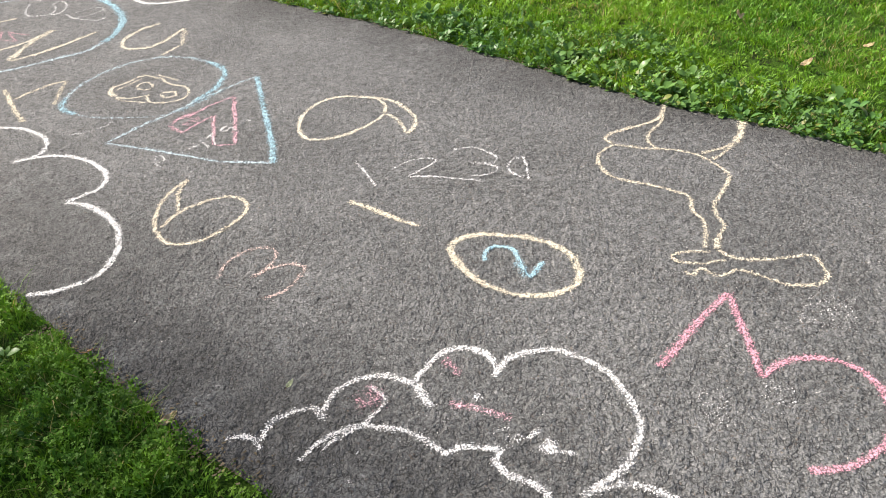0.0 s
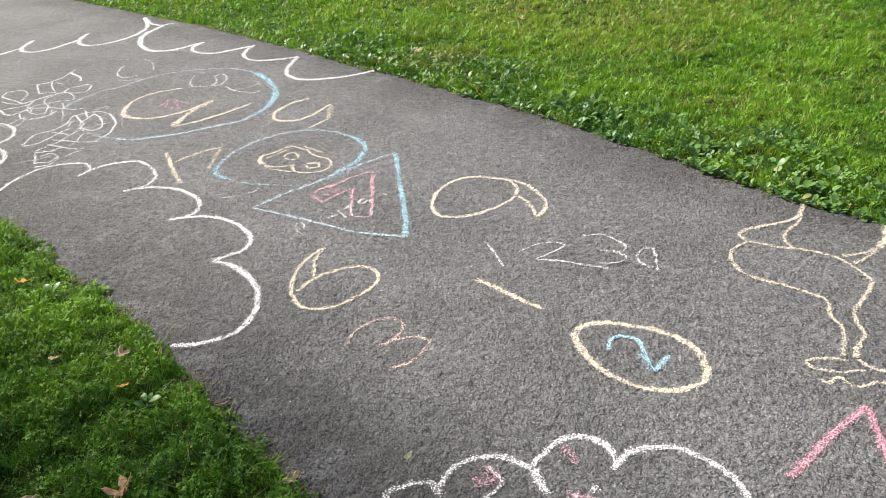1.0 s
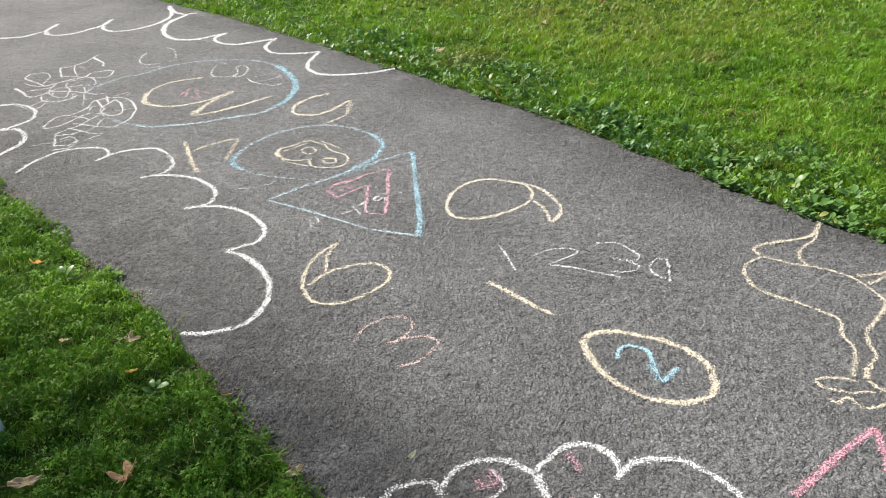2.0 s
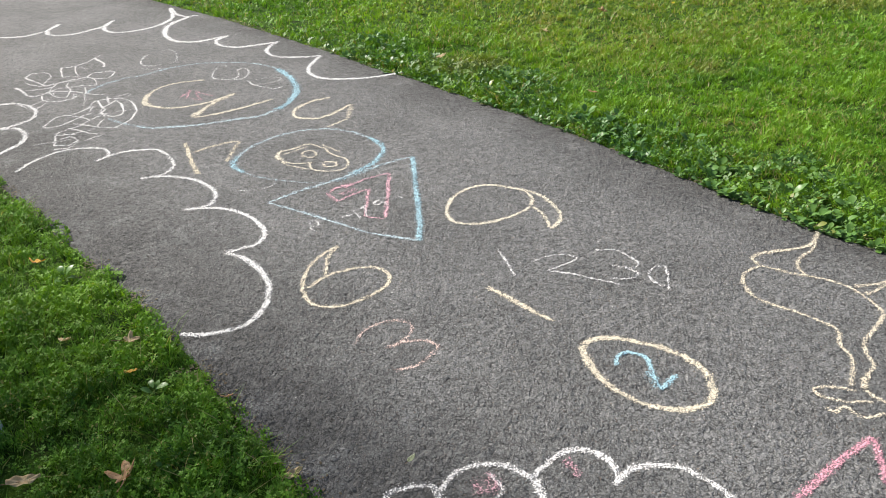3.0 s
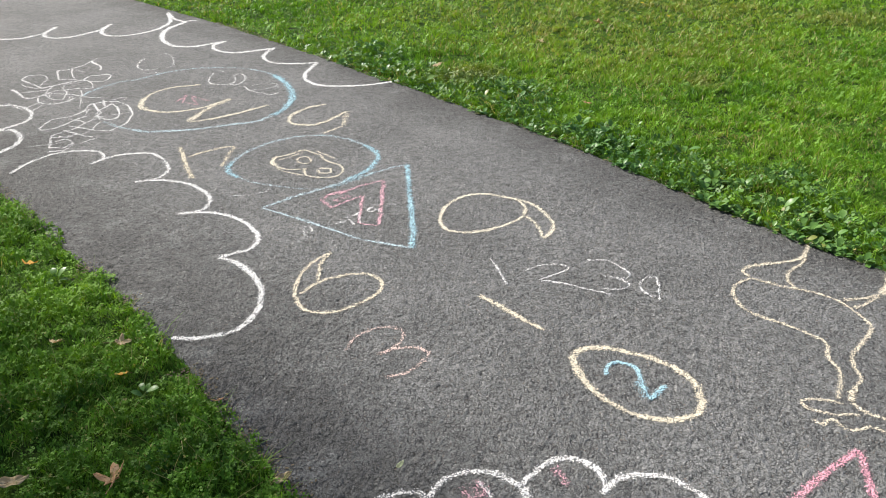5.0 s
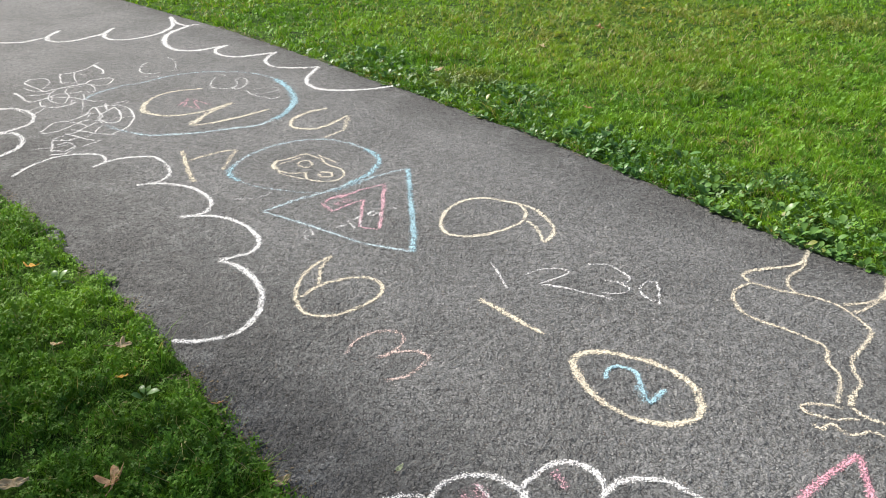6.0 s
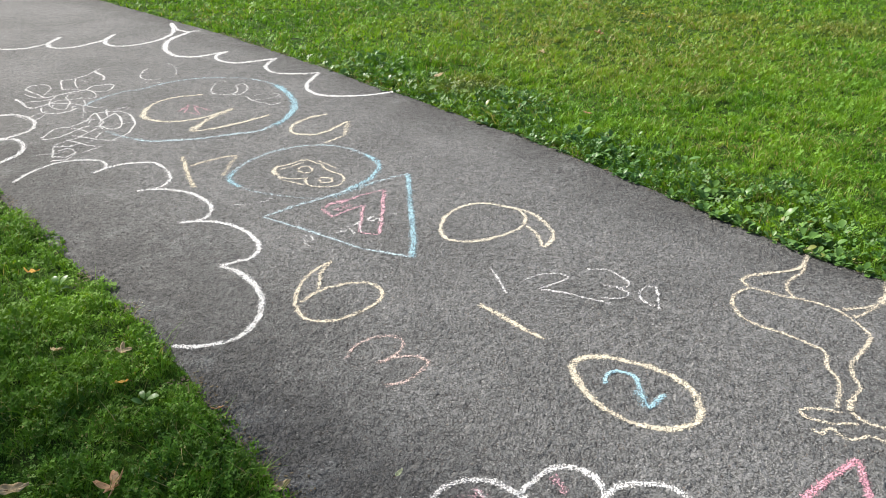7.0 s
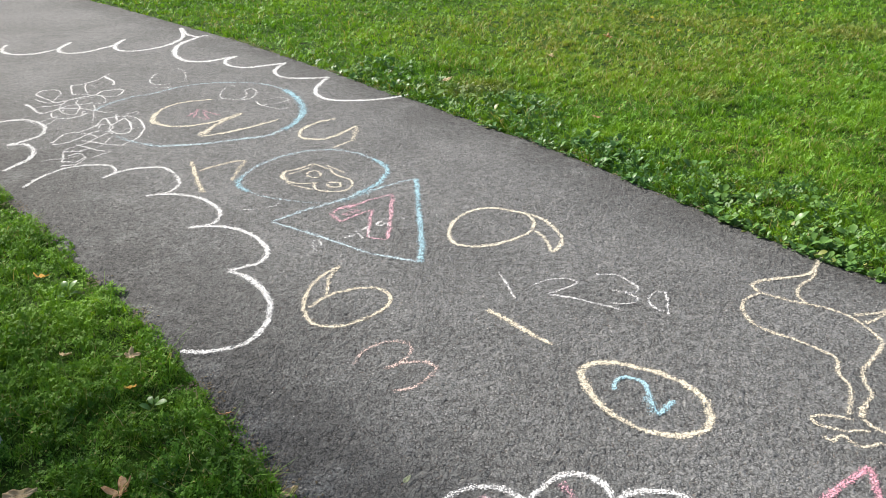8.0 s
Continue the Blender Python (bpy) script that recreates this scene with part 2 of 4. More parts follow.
def spline(points, step):
    """A smooth line through the points, sampled about every step metres."""
    p = np.array(points, float)
    p = np.vstack([2 * p[0] - p[1], p, 2 * p[-1] - p[-2]])
    out = []
    for a, b, c, d in zip(p, p[1:], p[2:], p[3:]):
        n = max(2, int(np.linalg.norm(c - b) / step))
        t = np.linspace(0, 1, n, endpoint=False)[:, None]
        out.append(0.5 * (2 * b + (c - a) * t + (2 * a - 5 * b + 4 * c - d) * t**2 + (3 * b - a - 3 * c + d) * t**3))
    return np.vstack([*out, p[-2:-1]])


def resample(line, s):
    seg = np.r_[0, np.cumsum(np.linalg.norm(np.diff(line, axis=0), axis=1))]
    return np.stack([np.interp(s * seg[-1], seg, line[:, k]) for k in range(2)], 1)


rng = np.random.default_rng(7)


def soft_noise(x, y, cell, seed=0):
    """Smooth value noise in 0..1 over the plan."""
    table = np.random.default_rng(seed).random((256, 256))
    u, v = np.asarray(x) / cell + 91.3, np.asarray(y) / cell + 37.9
    i, j = np.floor(u).astype(int), np.floor(v).astype(int)
    fu, fv = u - i, v - j
    fu, fv = fu * fu * (3 - 2 * fu), fv * fv * (3 - 2 * fv)
    at = lambda a, b: table[a % 256, b % 256]
    return (at(i, j) * (1 - fu) + at(i + 1, j) * fu) * (1 - fv) + (at(i, j + 1) * (1 - fu) + at(i + 1, j + 1) * fu) * fv


# ---- the path: two edges about 2.45 m apart, a slow bend ----
RIGHT_EDGE = [(19.0, -19.0), (11.5, -9.3), (6.5, -3.0), (4.3, -0.2), (3.0, 1.45), (2.15, 2.50), (1.52, 3.23), (0.95, 4.07), (0.28, 4.93), (-0.6, 5.93), (-1.69, 7.19), (-3.0, 8.5), (-3.95, 9.43), (-6.2, 11.5), (-10.0, 14.7), (-16.0, 19.0), (-27.0, 25.5), (-42.0, 32.5)]
LEFT_EDGE = [(17.1, -20.6), (9.6, -10.9), (4.6, -4.6), (2.3, -1.75), (1.0, -0.1), (-0.19, 1.44), (-0.66, 2.02), (-1.0, 2.49), (-1.69, 3.26), (-2.32, 3.97), (-3.5, 5.3), (-4.75, 6.7), (-5.7, 7.65), (-7.9, 9.7), (-11.5, 12.7), (-17.3, 16.9), (-28.1, 23.3), (-43.0, 30.2)]
right_line, left_line = spline(RIGHT_EDGE, 0.03), spline(LEFT_EDGE, 0.03)


def wavy(line, seed, size):
    """Breaks an edge line up a little, as an edge rolled without a form is."""
    k = np.arange(len(line)) * 0.03
    off = (soft_noise(k, k * 0, 0.35, seed) - 0.5) * size * 2 + (soft_noise(k, k * 0, 0.07, seed + 1) - 0.5) * size
    d = np.gradient(line, axis=0)
    n = np.stack([-d[:, 1], d[:, 0]], 1) / np.linalg.norm(d, axis=1, keepdims=True)
    return line + n * off[:, None]


right_line, left_line = wavy(right_line, 11, 0.016), wavy(left_line, 21, 0.014)


def side(x, y):
    """Metres outside the path (negative on it) and which side: +1 beyond the right edge, -1 beyond the left one."""
    x, y = np.asarray(x, float), np.asarray(y, float)
    best = {}
    for sign, line in ((1, right_line), (-1, left_line)):
        pts = line[::3]
        tang = np.gradient(pts, axis=0)
        tang /= np.linalg.norm(tang, axis=1, keepdims=True)
        val = np.empty(len(x))
        for k in range(0, len(x), 20000):
            dx, dy = x[k:k + 20000, None] - pts[None, :, 0], y[k:k + 20000, None] - pts[None, :, 1]
            j = np.argmin(dx * dx + dy * dy, axis=1)
            r = np.arange(len(j))
            cross = tang[j, 0] * dy[r, j] - tang[j, 1] * dx[r, j]
            val[k:k + 20000] = -sign * cross
        best[sign] = val
    return best[1], best[-1]


def relief(x, y):
    """Height of the worn asphalt over the plan: coarse stones standing at uneven heights, with open pits between them."""
    cell = 0.0128
    r = np.random.default_rng(17)
    jx, jy, tall = r.random((256, 256)), r.random((256, 256)), r.random((256, 256))
    wx = x + (soft_noise(x, y, 0.02, 51) - 0.5) * 0.010
    wy = y + (soft_noise(x, y, 0.02, 52) - 0.5) * 0.010
    u, v = wx / cell, wy / cell
    i, j = np.floor(u).astype(int), np.floor(v).astype(int)
    first, second, top = np.full(x.shape, 9.0), np.full(x.shape, 9.0), np.zeros(x.shape)
    for di in (-1, 0, 1):
        for dj in (-1, 0, 1):
            a, b = (i + di) % 256, (j + dj) % 256
            d = np.hypot(i + di + jx[a, b] - u, j + dj + jy[a, b] - v)
            nearer = d < first
            second = np.where(nearer, first, np.minimum(second, d))
            top = np.where(nearer, tall[a, b], top)
            first = np.where(nearer, d, first)
    joint = np.clip((second - first) / 0.45, 0, 1)
    open_grain = 0.75 + 0.75 * soft_noise(x, y, 0.45, 56)
    z = -0.0036 + (0.0018 * joint + 0.0032 * top * joint) * open_grain
    z -= 0.0030 * np.clip((0.34 - soft_noise(x, y, 0.018, 53)) / 0.2, 0, 1) * np.clip(soft_noise(x, y, 0.3, 54) + 0.35, 0, 1)
    return z + (soft_noise(x, y, 0.05, 55) - 0.6) * 0.0018


def build_path():
    share = np.linspace(0, 1, 4000)
    along = resample(right_line, share)[:, 1]
    near, mid, far = (float(np.interp(y, along, share)) for y in (1.0, 4.2, 10.5))
    metre = 1 / np.linalg.norm(np.diff(right_line, axis=0), axis=1).sum()
    s = np.concatenate([np.linspace(0, near, 45, endpoint=False), np.arange(near, mid, 0.0058 * metre), mid + (far - mid) * (np.expm1(np.linspace(0, 1.5, 500, endpoint=False)) / math.expm1(1.5)), np.linspace(far, 1, 45)])
    a, b = resample(left_line, s), resample(right_line, s)
    cols = 400
    v = np.linspace(0, 1, cols)
    xy = a[:, None, :] * (1 - v)[None, :, None] + b[:, None, :] * v[None, :, None]
    z = relief(xy[..., 0], xy[..., 1])
    # worn, rounded and crumbling rims
    across = np.minimum(v, 1 - v) * 2.45
    z -= (np.clip(1 - across / 0.03, 0, 1) ** 2 * 0.012)[None, :]
    out = (b - a) / np.linalg.norm(b - a, axis=1, keepdims=True)
    low_a = np.concatenate([a - out * 0.012, np.full((len(s), 1), -0.05)], 1)
    low_b = np.concatenate([b + out * 0.012, np.full((len(s), 1), -0.05)], 1)
    top = np.concatenate([xy, z[..., None]], 2)
    verts = np.concatenate([low_a[:, None], top, low_b[:, None]], 1)
    loops, sizes = grid_loops(len(s), cols + 2)
    ob = link_arrays("path", verts.reshape(-1, 3), loops, sizes, ASPHALT, True)
    # nearness to either edge, for the darker tone there
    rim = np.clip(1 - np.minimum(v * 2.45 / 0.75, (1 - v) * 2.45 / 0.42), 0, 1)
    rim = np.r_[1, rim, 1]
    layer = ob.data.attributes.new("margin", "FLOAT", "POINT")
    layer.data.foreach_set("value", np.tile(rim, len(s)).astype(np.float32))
    return tagged(ob, "weathered dark grey asphalt footpath with coarse grain", "path", kind="structure")


def build_ground():
    u = np.linspace(-1, 1, 181)
    c = np.sinh(u * 7.6) / np.sinh(7.6) * 2500
    x, y = np.meshgrid(c, c + 4, indexing="ij")
    z = -0.016 + (soft_noise(x, y, 0.7, 9) - 0.5) * 0.012
    loops, sizes = grid_loops(181, 181)
    ob = link_arrays("ground", np.stack([x, y, z], -1).reshape(-1, 3), loops.reshape(-1, 4)[:, ::-1].ravel(), sizes, GROUND, True)
    return tagged(ob, "level lawn soil with short green turf", "ground", kind="structure")


build_path()
build_ground()


# ---- grass, clover ----
def lawn_points(count, x0, x1, y0, y1, which, far_fall, tuft=1, spread=0.0):
    """Random places on one lawn, in tufts, thinner with distance from the near end of the path; also the middle of each place's tuft."""
    x, y = rng.uniform(x0, x1, count), rng.uniform(y0, y1, count)
    near = np.hypot(x, y)
    keep = rng.random(count) < np.clip((3.2 / np.maximum(near, 0.5)) ** far_fall, 0, 1)
    rim = np.minimum(np.minimum(x - x0, x1 - x), np.minimum(y - y0, y1 - y))
    keep &= rng.random(count) < np.clip(rim / 0.9 - 0.25 + 0.5 * soft_noise(x, y, 0.4, 35), 0, 1)
    keep &= rng.random(count) < (0.42 if which > 0 else 0.28) + 1.4 * np.clip(soft_noise(x, y, 0.07, 41) * 0.75 + soft_noise(x, y, 0.17, 43) * 0.5 - 0.28, 0, 1)
    cx, cy = np.repeat(x[keep], tuft), np.repeat(y[keep], tuft)
    x, y = cx + rng.normal(0, 1, len(cx)) * spread, cy + rng.normal(0, 1, len(cx)) * spread
    r, l = side(x, y)
    d = r if which > 0 else l
    on = d > (0.03 - 0.08 * soft_noise(x, y, 0.11, 33) if which > 0 else 0.01 - 0.06 * soft_noise(x, y, 0.08, 34))
    return x[on], y[on], d[on], cx[on], cy[on]


def blades(name, x, y, d, cx, cy, tall, wide, label, material=GRASS):
    n = len(x)
    own = np.modf(np.abs(np.sin(cx * 91.7 + cy * 47.3)) * 4375.5)[0]
    hump = np.clip((soft_noise(x, y, 0.07, 41) * 0.75 + soft_noise(x, y, 0.17, 43) * 0.5 - 0.36) / 0.45, 0, 1)
    clump = hump * 1.05 + soft_noise(x, y, 0.6, 42) * 0.3 + own * 0.25 - 0.12
    h = tall * (0.35 + 0.85 * clump) * rng.uniform(0.6, 1.25, n) * np.clip(0.6 + d / 0.12, 0.55, 1)
    w = wide * rng.uniform(0.7, 1.35, n) * np.clip(np.hypot(x, y) / 4.5, 1, 1.7)
    yaw = rng.uniform(0, 2 * np.pi, n)
    lean_dir = np.arctan2(y - cy, x - cx) + rng.normal(0, 0.6, n)
    lean = np.abs(rng.normal(0.8, 0.45, n)) * h
    side_x, side_y = np.cos(yaw) * w / 2, np.sin(yaw) * w / 2
    lx, ly = np.cos(lean_dir) * lean, np.sin(lean_dir) * lean
    z0 = np.full(n, -0.02)
    v = np.empty((n, 5, 3))
    v[:, 0] = np.stack([x - side_x, y - side_y, z0], 1)
    v[:, 1] = np.stack([x + side_x, y + side_y, z0], 1)
    v[:, 2] = np.stack([x + side_x * 0.85 + lx * 0.35, y + side_y * 0.85 + ly * 0.35, z0 + h * 0.6], 1)
    v[:, 3] = np.stack([x - side_x * 0.85 + lx * 0.35, y - side_y * 0.85 + ly * 0.35, z0 + h * 0.6], 1)
    v[:, 4] = np.stack([x + lx, y + ly, z0 + h], 1)
    base = (np.arange(n) * 5)[:, None]
    loops = (base + np.array([[0, 1, 2, 3, 3, 2, 4]])).ravel()
    sizes = np.tile([4, 3], n)
    return tagged(link_arrays(name, v.reshape(-1, 3), loops, sizes, material), label, "grass", kind="stuff")


def leaflets(name, x, y, d, size, tall, label, material=CLOVER):
    """Small three-part leaves held level at differing heights."""
    n = len(x)
    hump = np.clip((soft_noise(x, y, 0.07, 41) * 0.75 + soft_noise(x, y, 0.17, 43) * 0.5 - 0.36) / 0.45, 0, 1)
    z = -0.012 + tall * rng.uniform(0.45, 1.0, n) * (0.22 + 1.05 * hump) * np.clip(0.4 + d / 0.12, 0.4, 1)
    turn = rng.uniform(0, 2 * np.pi, n)
    r = size * rng.uniform(0.55, 1.4, n) * np.clip(np.hypot(x, y) / 5.0, 1, 1.5)
    tilt_x, tilt_y = rng.normal(0, 0.65, n), rng.normal(0, 0.65, n)
    quads = []
    for k in range(3):
        a = turn + k * 2.094
        ring = [(0.0, 0.0, 0.0), (0.62, 0.42, 0.12), (1.0, 0.0, 0.02), (0.62, -0.42, 0.12)]
        q = []
        for along, out, up in ring:
            px = (np.cos(a) * along - np.sin(a) * out) * r
            py = (np.sin(a) * along + np.cos(a) * out) * r
            q.append(np.stack([x + px, y + py, z + px * tilt_x + py * tilt_y + up * r], 1))
        quads.append(np.stack(q, 1))
    v = np.stack(quads, 1).reshape(-1, 3)
    return tagged(link_arrays(name, v, np.arange(len(v)), np.full(n * 3, 4), material), label, "clover", kind="stuff")


lawn = lawn_points(104000, -6.6, 7.6, 0.9, 11.6, 1, 0.9, 7, 0.012)
blades("lawn_grass", *lawn, 0.036, 0.0043, "mown green lawn grass beside the asphalt path")
lawn = lawn_points(42000, -1.6, 5.2, 1.2, 7.0, 1, 0.5, 7, 0.012)
blades("lawn_grass", *lawn, 0.036, 0.0038, "dense short lawn grass near the path")
lawn = lawn_points(52000, -4.4, 1.2, 0.2, 5.4, -1, 0.6, 7, 0.011)
blades("lawn_grass", *lawn, 0.044, 0.0028, "short dense green grass along the path edge", TURF)
lawn = lawn_points(8000, -3.6, 0.8, 0.7, 4.6, -1, 0.4, 2, 0.01)
blades("lawn_grass", *lawn, 0.075, 0.0024, "thin longer grass stalks in short turf")
lawn = lawn_points(9000, -6.0, 6.5, 2.0, 9.0, 1, 1.0, 2, 0.01)
blades("lawn_grass", *lawn, 0.08, 0.003, "longer grass stalks standing out of the lawn")
gx, gy, gd, *_ = lawn_points(165000, -6.3, 6.9, 0.9, 11.4, 1, 0.9)
leaflets("clover", gx, gy, gd, 0.0095, 0.05, "small clover leaves mixed into the lawn")
gx, gy, gd, *_ = lawn_points(60000, -1.5, 4.5, 1.4, 6.8, 1, 0.9)
band = gd < 1.0 * soft_noise(gx, gy, 0.3, 36) - 0.12
leaflets("broadleaf_cover", gx[band], gy[band], gd[band], 0.016, 0.05, "low broad-leaved plants crowding the lawn edge", COVER)
gx, gy, gd, *_ = lawn_points(215000, -4.1, 1.0, 0.3, 5.0, -1, 0.4)
leaflets("clover", gx, gy, gd, 0.0078, 0.054, "fine clover and moss-like leaves in short grass", TURF)


# ---- broad-leaved weeds ----
def leaf_mesh(name, length, width, fold, droop):
    verts, faces = [], []
    prof = (0.10, 0.62, 0.95, 1.0, 0.72, 0.0)
    for i, p in enumerate(prof):
        t = i / (len(prof) - 1)
        zc = math.sin(t * 1.9) * droop * length
        for s in (-1, 0, 1):
            verts.append((s * p * width / 2, t * length, zc + abs(s) * fold * p * width))
    for i in range(len(prof) - 1):
        for k in (0, 1):
            a = i * 3 + k
            faces.append((a, a + 1, a + 4, a + 3))
    me = bpy.data.meshes.new(name)
    me.from_pydata(verts, [], faces)
    me.materials.append(WEED)
    me.shade_smooth()
    return me


LEAF_MESHES = [leaf_mesh("leaf", 0.055, 0.034, 0.10, 0.22), leaf_mesh("leaf", 0.045, 0.032, 0.14, 0.12), leaf_mesh("leaf", 0.065, 0.036, 0.08, 0.30)]


def weed(x, y, size, count, r):
    plant = tagged(new("broadleaf_weed"), "low green broad-leaved weed in the grass", "weed", "weeds along the lawn edge")
    plant.location = (x, y, -0.016)
    for k in range(count):
        leaf = new("leaf", LEAF_MESHES[r.randrange(3)])
        leaf.parent = plant
        a = k * 2.4 + r.uniform(-0.4, 0.4)
        out = r.uniform(0.004, 0.022) * size
        leaf.matrix_basis = Matrix.Translation((math.cos(a) * out, math.sin(a) * out, r.uniform(0.012, 0.045) * size)) @ Euler((r.uniform(-0.15, 0.55), r.uniform(-0.3, 0.3), a - math.pi / 2)).to_matrix().to_4x4() @ Matrix.Scale(size * r.uniform(0.7, 1.1), 4)
    stalk = link("stalk", [(0.002, 0, 0), (-0.001, 0.002, 0), (-0.001, -0.002, 0), (0.001, 0, 0.03), (-0.0006, 0.001, 0.03), (-0.0006, -0.001, 0.03)], [(0, 1, 4, 3), (1, 2, 5, 4), (2, 0, 3, 5)], GREEN_STEM, plant)
    return plant


pick = random.Random(4)
made = 0
edge = resample(right_line, np.linspace(0, 1, 2000))
edge = edge[(edge[:, 1] > 2.3) & (edge[:, 1] < 6.6)]
while made < 285:
    k = pick.randrange(len(edge))
    ex, ey = edge[k]
    if pick.random() > min(1.0, (3.6 / ey) ** 2.2):
        continue
    away = max(-0.02, pick.gauss(0.08, 0.2))
    weed(ex + away * 0.78, ey + away * 0.62, pick.uniform(0.5, 1.0) * min(1, 0.8 + away * 2), pick.randint(4, 7), pick)
    made += 1
for wx, wy, ws, wc in ((-1.50, 2.86, 0.8, 6), (-0.93, 2.13, 0.75, 5), (-1.00, 2.08, 0.6, 4), (-0.80, 1.78, 0.5, 2), (-1.28, 2.72, 0.55, 4), (0.10, 5.55, 1.0, 6), (0.55, 5.35, 0.9, 5), (-0.55, 6.6, 1.0, 6)):
    weed(wx, wy, ws, wc, pick)


# ---- an unseen tree, added left of the view to shade the near lawn ----
def shade_tree(x, y, trunk_height, crown_middle, crown_radius, leaves):
    thing = tagged(new("unseen_shade_tree"), "leafy tree added out of view to shade the near lawn", "tree")
    thing.location = (x, y, -0.02)
    bm = bmesh.new()

    def limb(a, b, ra, rb):
        a, b = Vector(a), Vector(b)
        m = Matrix.Translation((a + b) / 2) @ (b - a).to_track_quat("Z", "Y").to_matrix().to_4x4()
        bmesh.ops.create_cone(bm, cap_ends=True, segments=10, radius1=ra, radius2=rb, depth=(b - a).length * 1.04, matrix=m)

    r = random.Random(9)
    limb((0, 0, 0), (0.05, 0.02, trunk_height * 0.5), 0.24, 0.18)
    limb((0.05, 0.02, trunk_height * 0.5), (0.0, 0.1, trunk_height), 0.18, 0.14)
    for k in range(9):
        a = k * 2.4
        reach = crown_radius * r.uniform(0.5, 0.9)
        mid = (math.cos(a) * reach * 0.5, math.sin(a) * reach * 0.5, trunk_height + 0.7 + 0.25 * k)
        limb((0, 0.1, trunk_height - 0.3 + 0.2 * k), mid, 0.07, 0.045)
        limb(mid, (mid[0] * 1.9, mid[1] * 1.9, mid[2] + r.uniform(0.2, 0.8)), 0.045, 0.015)
    limb((0, 0.1, trunk_height), (0.1, 0, crown_middle + crown_radius * 0.5), 0.14, 0.03)
    me = bpy.data.meshes.new("trunk")
    bm.to_mesh(me)
    bm.free()
    me.materials.append(STEM)
    trunk = new("trunk", me)
    trunk.parent = thing
    q = np.random.default_rng(12)
    u = q.normal(size=(leaves, 3))
    u /= np.linalg.norm(u, axis=1, keepdims=True)
    rad = crown_radius * q.uniform(0.25, 1.0, leaves) ** 0.5 * (0.75 + 0.4 * soft_noise(u[:, 0], u[:, 1] + u[:, 2], 0.35, 81))
    p = u * rad[:, None] * np.array([1, 1, 0.72]) + np.array([0, 0, crown_middle])
    s = q.uniform(0.035, 0.068, leaves)[:, None]
    e1 = q.normal(size=(leaves, 3))
    e1 /= np.linalg.norm(e1, axis=1, keepdims=True)
    e2 = np.cross(e1, q.normal(size=(leaves, 3)))
    e2 /= np.linalg.norm(e2, axis=1, keepdims=True)
    v = np.stack([p - e1 * s, p + e2 * s * 0.6, p + e1 * s, p - e2 * s * 0.6], 1).reshape(-1, 3)
    crown = link_arrays("crown", v, np.arange(len(v)), np.full(leaves, 4), CLOVER)
    crown.parent = thing
    return thing


shade_tree(-6.22, 3.76, 2.4, 4.6, 2.3, 11500)


# ---- fallen leaves ----
def dry_leaf(x, y, z, size, turn, tilt, material, lobes, curl, label):
    """A fallen leaf: lobed or plain outline, curled along its rib, with a stalk."""
    thing = tagged(new("fallen_leaf"), label, "leaf", "fallen leaves")
    thing.matrix_basis = pose(x, y, z, tilt[0], tilt[1], turn)
    n, rings = 60, 4
    verts, faces = [(0, 0, 0)], []
    for j in range(1, rings + 1):
        for i in range(n):
            a = 2 * math.pi * i / n
            if lobes:
                lobe = abs(math.cos(a * 2.5))
                r = (0.45 + 0.52 * lobe ** 1.8 + 0.07 * abs(math.cos(a * 12.5 + 0.4))) * (0.76 + 0.24 * math.cos(a))
                px, py = r * math.sin(a), r * math.cos(a)
            else:
                px, py = 0.42 * math.sin(a) * (1 - 0.25 * math.cos(a)), math.cos(a)
            f = j / rings * size / 2
            ripple = 0.06 * math.sin(a * 7 + turn) * (j / rings) ** 2
            verts.append((px * f, py * f, size * (curl * (px * j / rings) ** 2 + 0.4 * curl * (py * j / rings) ** 2 + ripple * 0.6)))
    for i in range(n):
        faces.append((0, 1 + i, 1 + (i + 1) % n))
        for j in range(rings - 1):
            a, b = 1 + j * n + i, 1 + j * n + (i + 1) % n
            faces.append((a, a + n, b + n, b))
    blade = link("blade", verts, faces, material, thing)
    thick = blade.modifiers.new("thickness", "SOLIDIFY")
    thick.thickness = 0.0006
    ring = lambda yy, zz, rr: [(rr * math.cos(q), yy, zz + rr * math.sin(q)) for q in (0, 2.1, 4.2)]
    v = ring(-size * 0.1, 0.001, size * 0.018) + ring(-size * 0.45, 0.003, size * 0.016) + ring(-size * 0.8, size * 0.08, size * 0.02)
    f = [(3 * k + q, 3 * k + (q + 1) % 3, 3 * k + 3 + (q + 1) % 3, 3 * k + 3 + q) for k in (0, 1) for q in range(3)]
    link("stalk", v, f, STEM, thing)
    return thing


dry_leaf(-0.874, 1.714, 0.036, 0.108, 15, (-14, -22), BROWN_LEAF, True, 0.5, "reddish brown curled maple leaf lying on grass")
dry_leaf(-0.436, 1.751, 0.008, 0.055, -50, (8, 18), TAN_LEAF, False, 0.35, "pale tan curled leaf on the path edge")
dry_leaf(-1.146, 1.710, 0.032, 0.085, -60, (-10, 8), TAN_LEAF, False, 0.3, "pale tan dry leaf lying on grass")
dry_leaf(-1.080, 2.368, 0.036, 0.070, -65, (-12, 10), TAN_LEAF, True, 0.35, "tan dry leaf lying on grass")
dry_leaf(-1.297, 2.372, 0.036, 0.060, 60, (-18, 12), TAN_LEAF, False, 0.4, "small tan curled leaf on grass")
dry_leaf(-1.018, 2.195, 0.032, 0.050, 80, (-12, 10), ORANGE_LEAF, False, 0.3, "small orange brown leaf on grass")
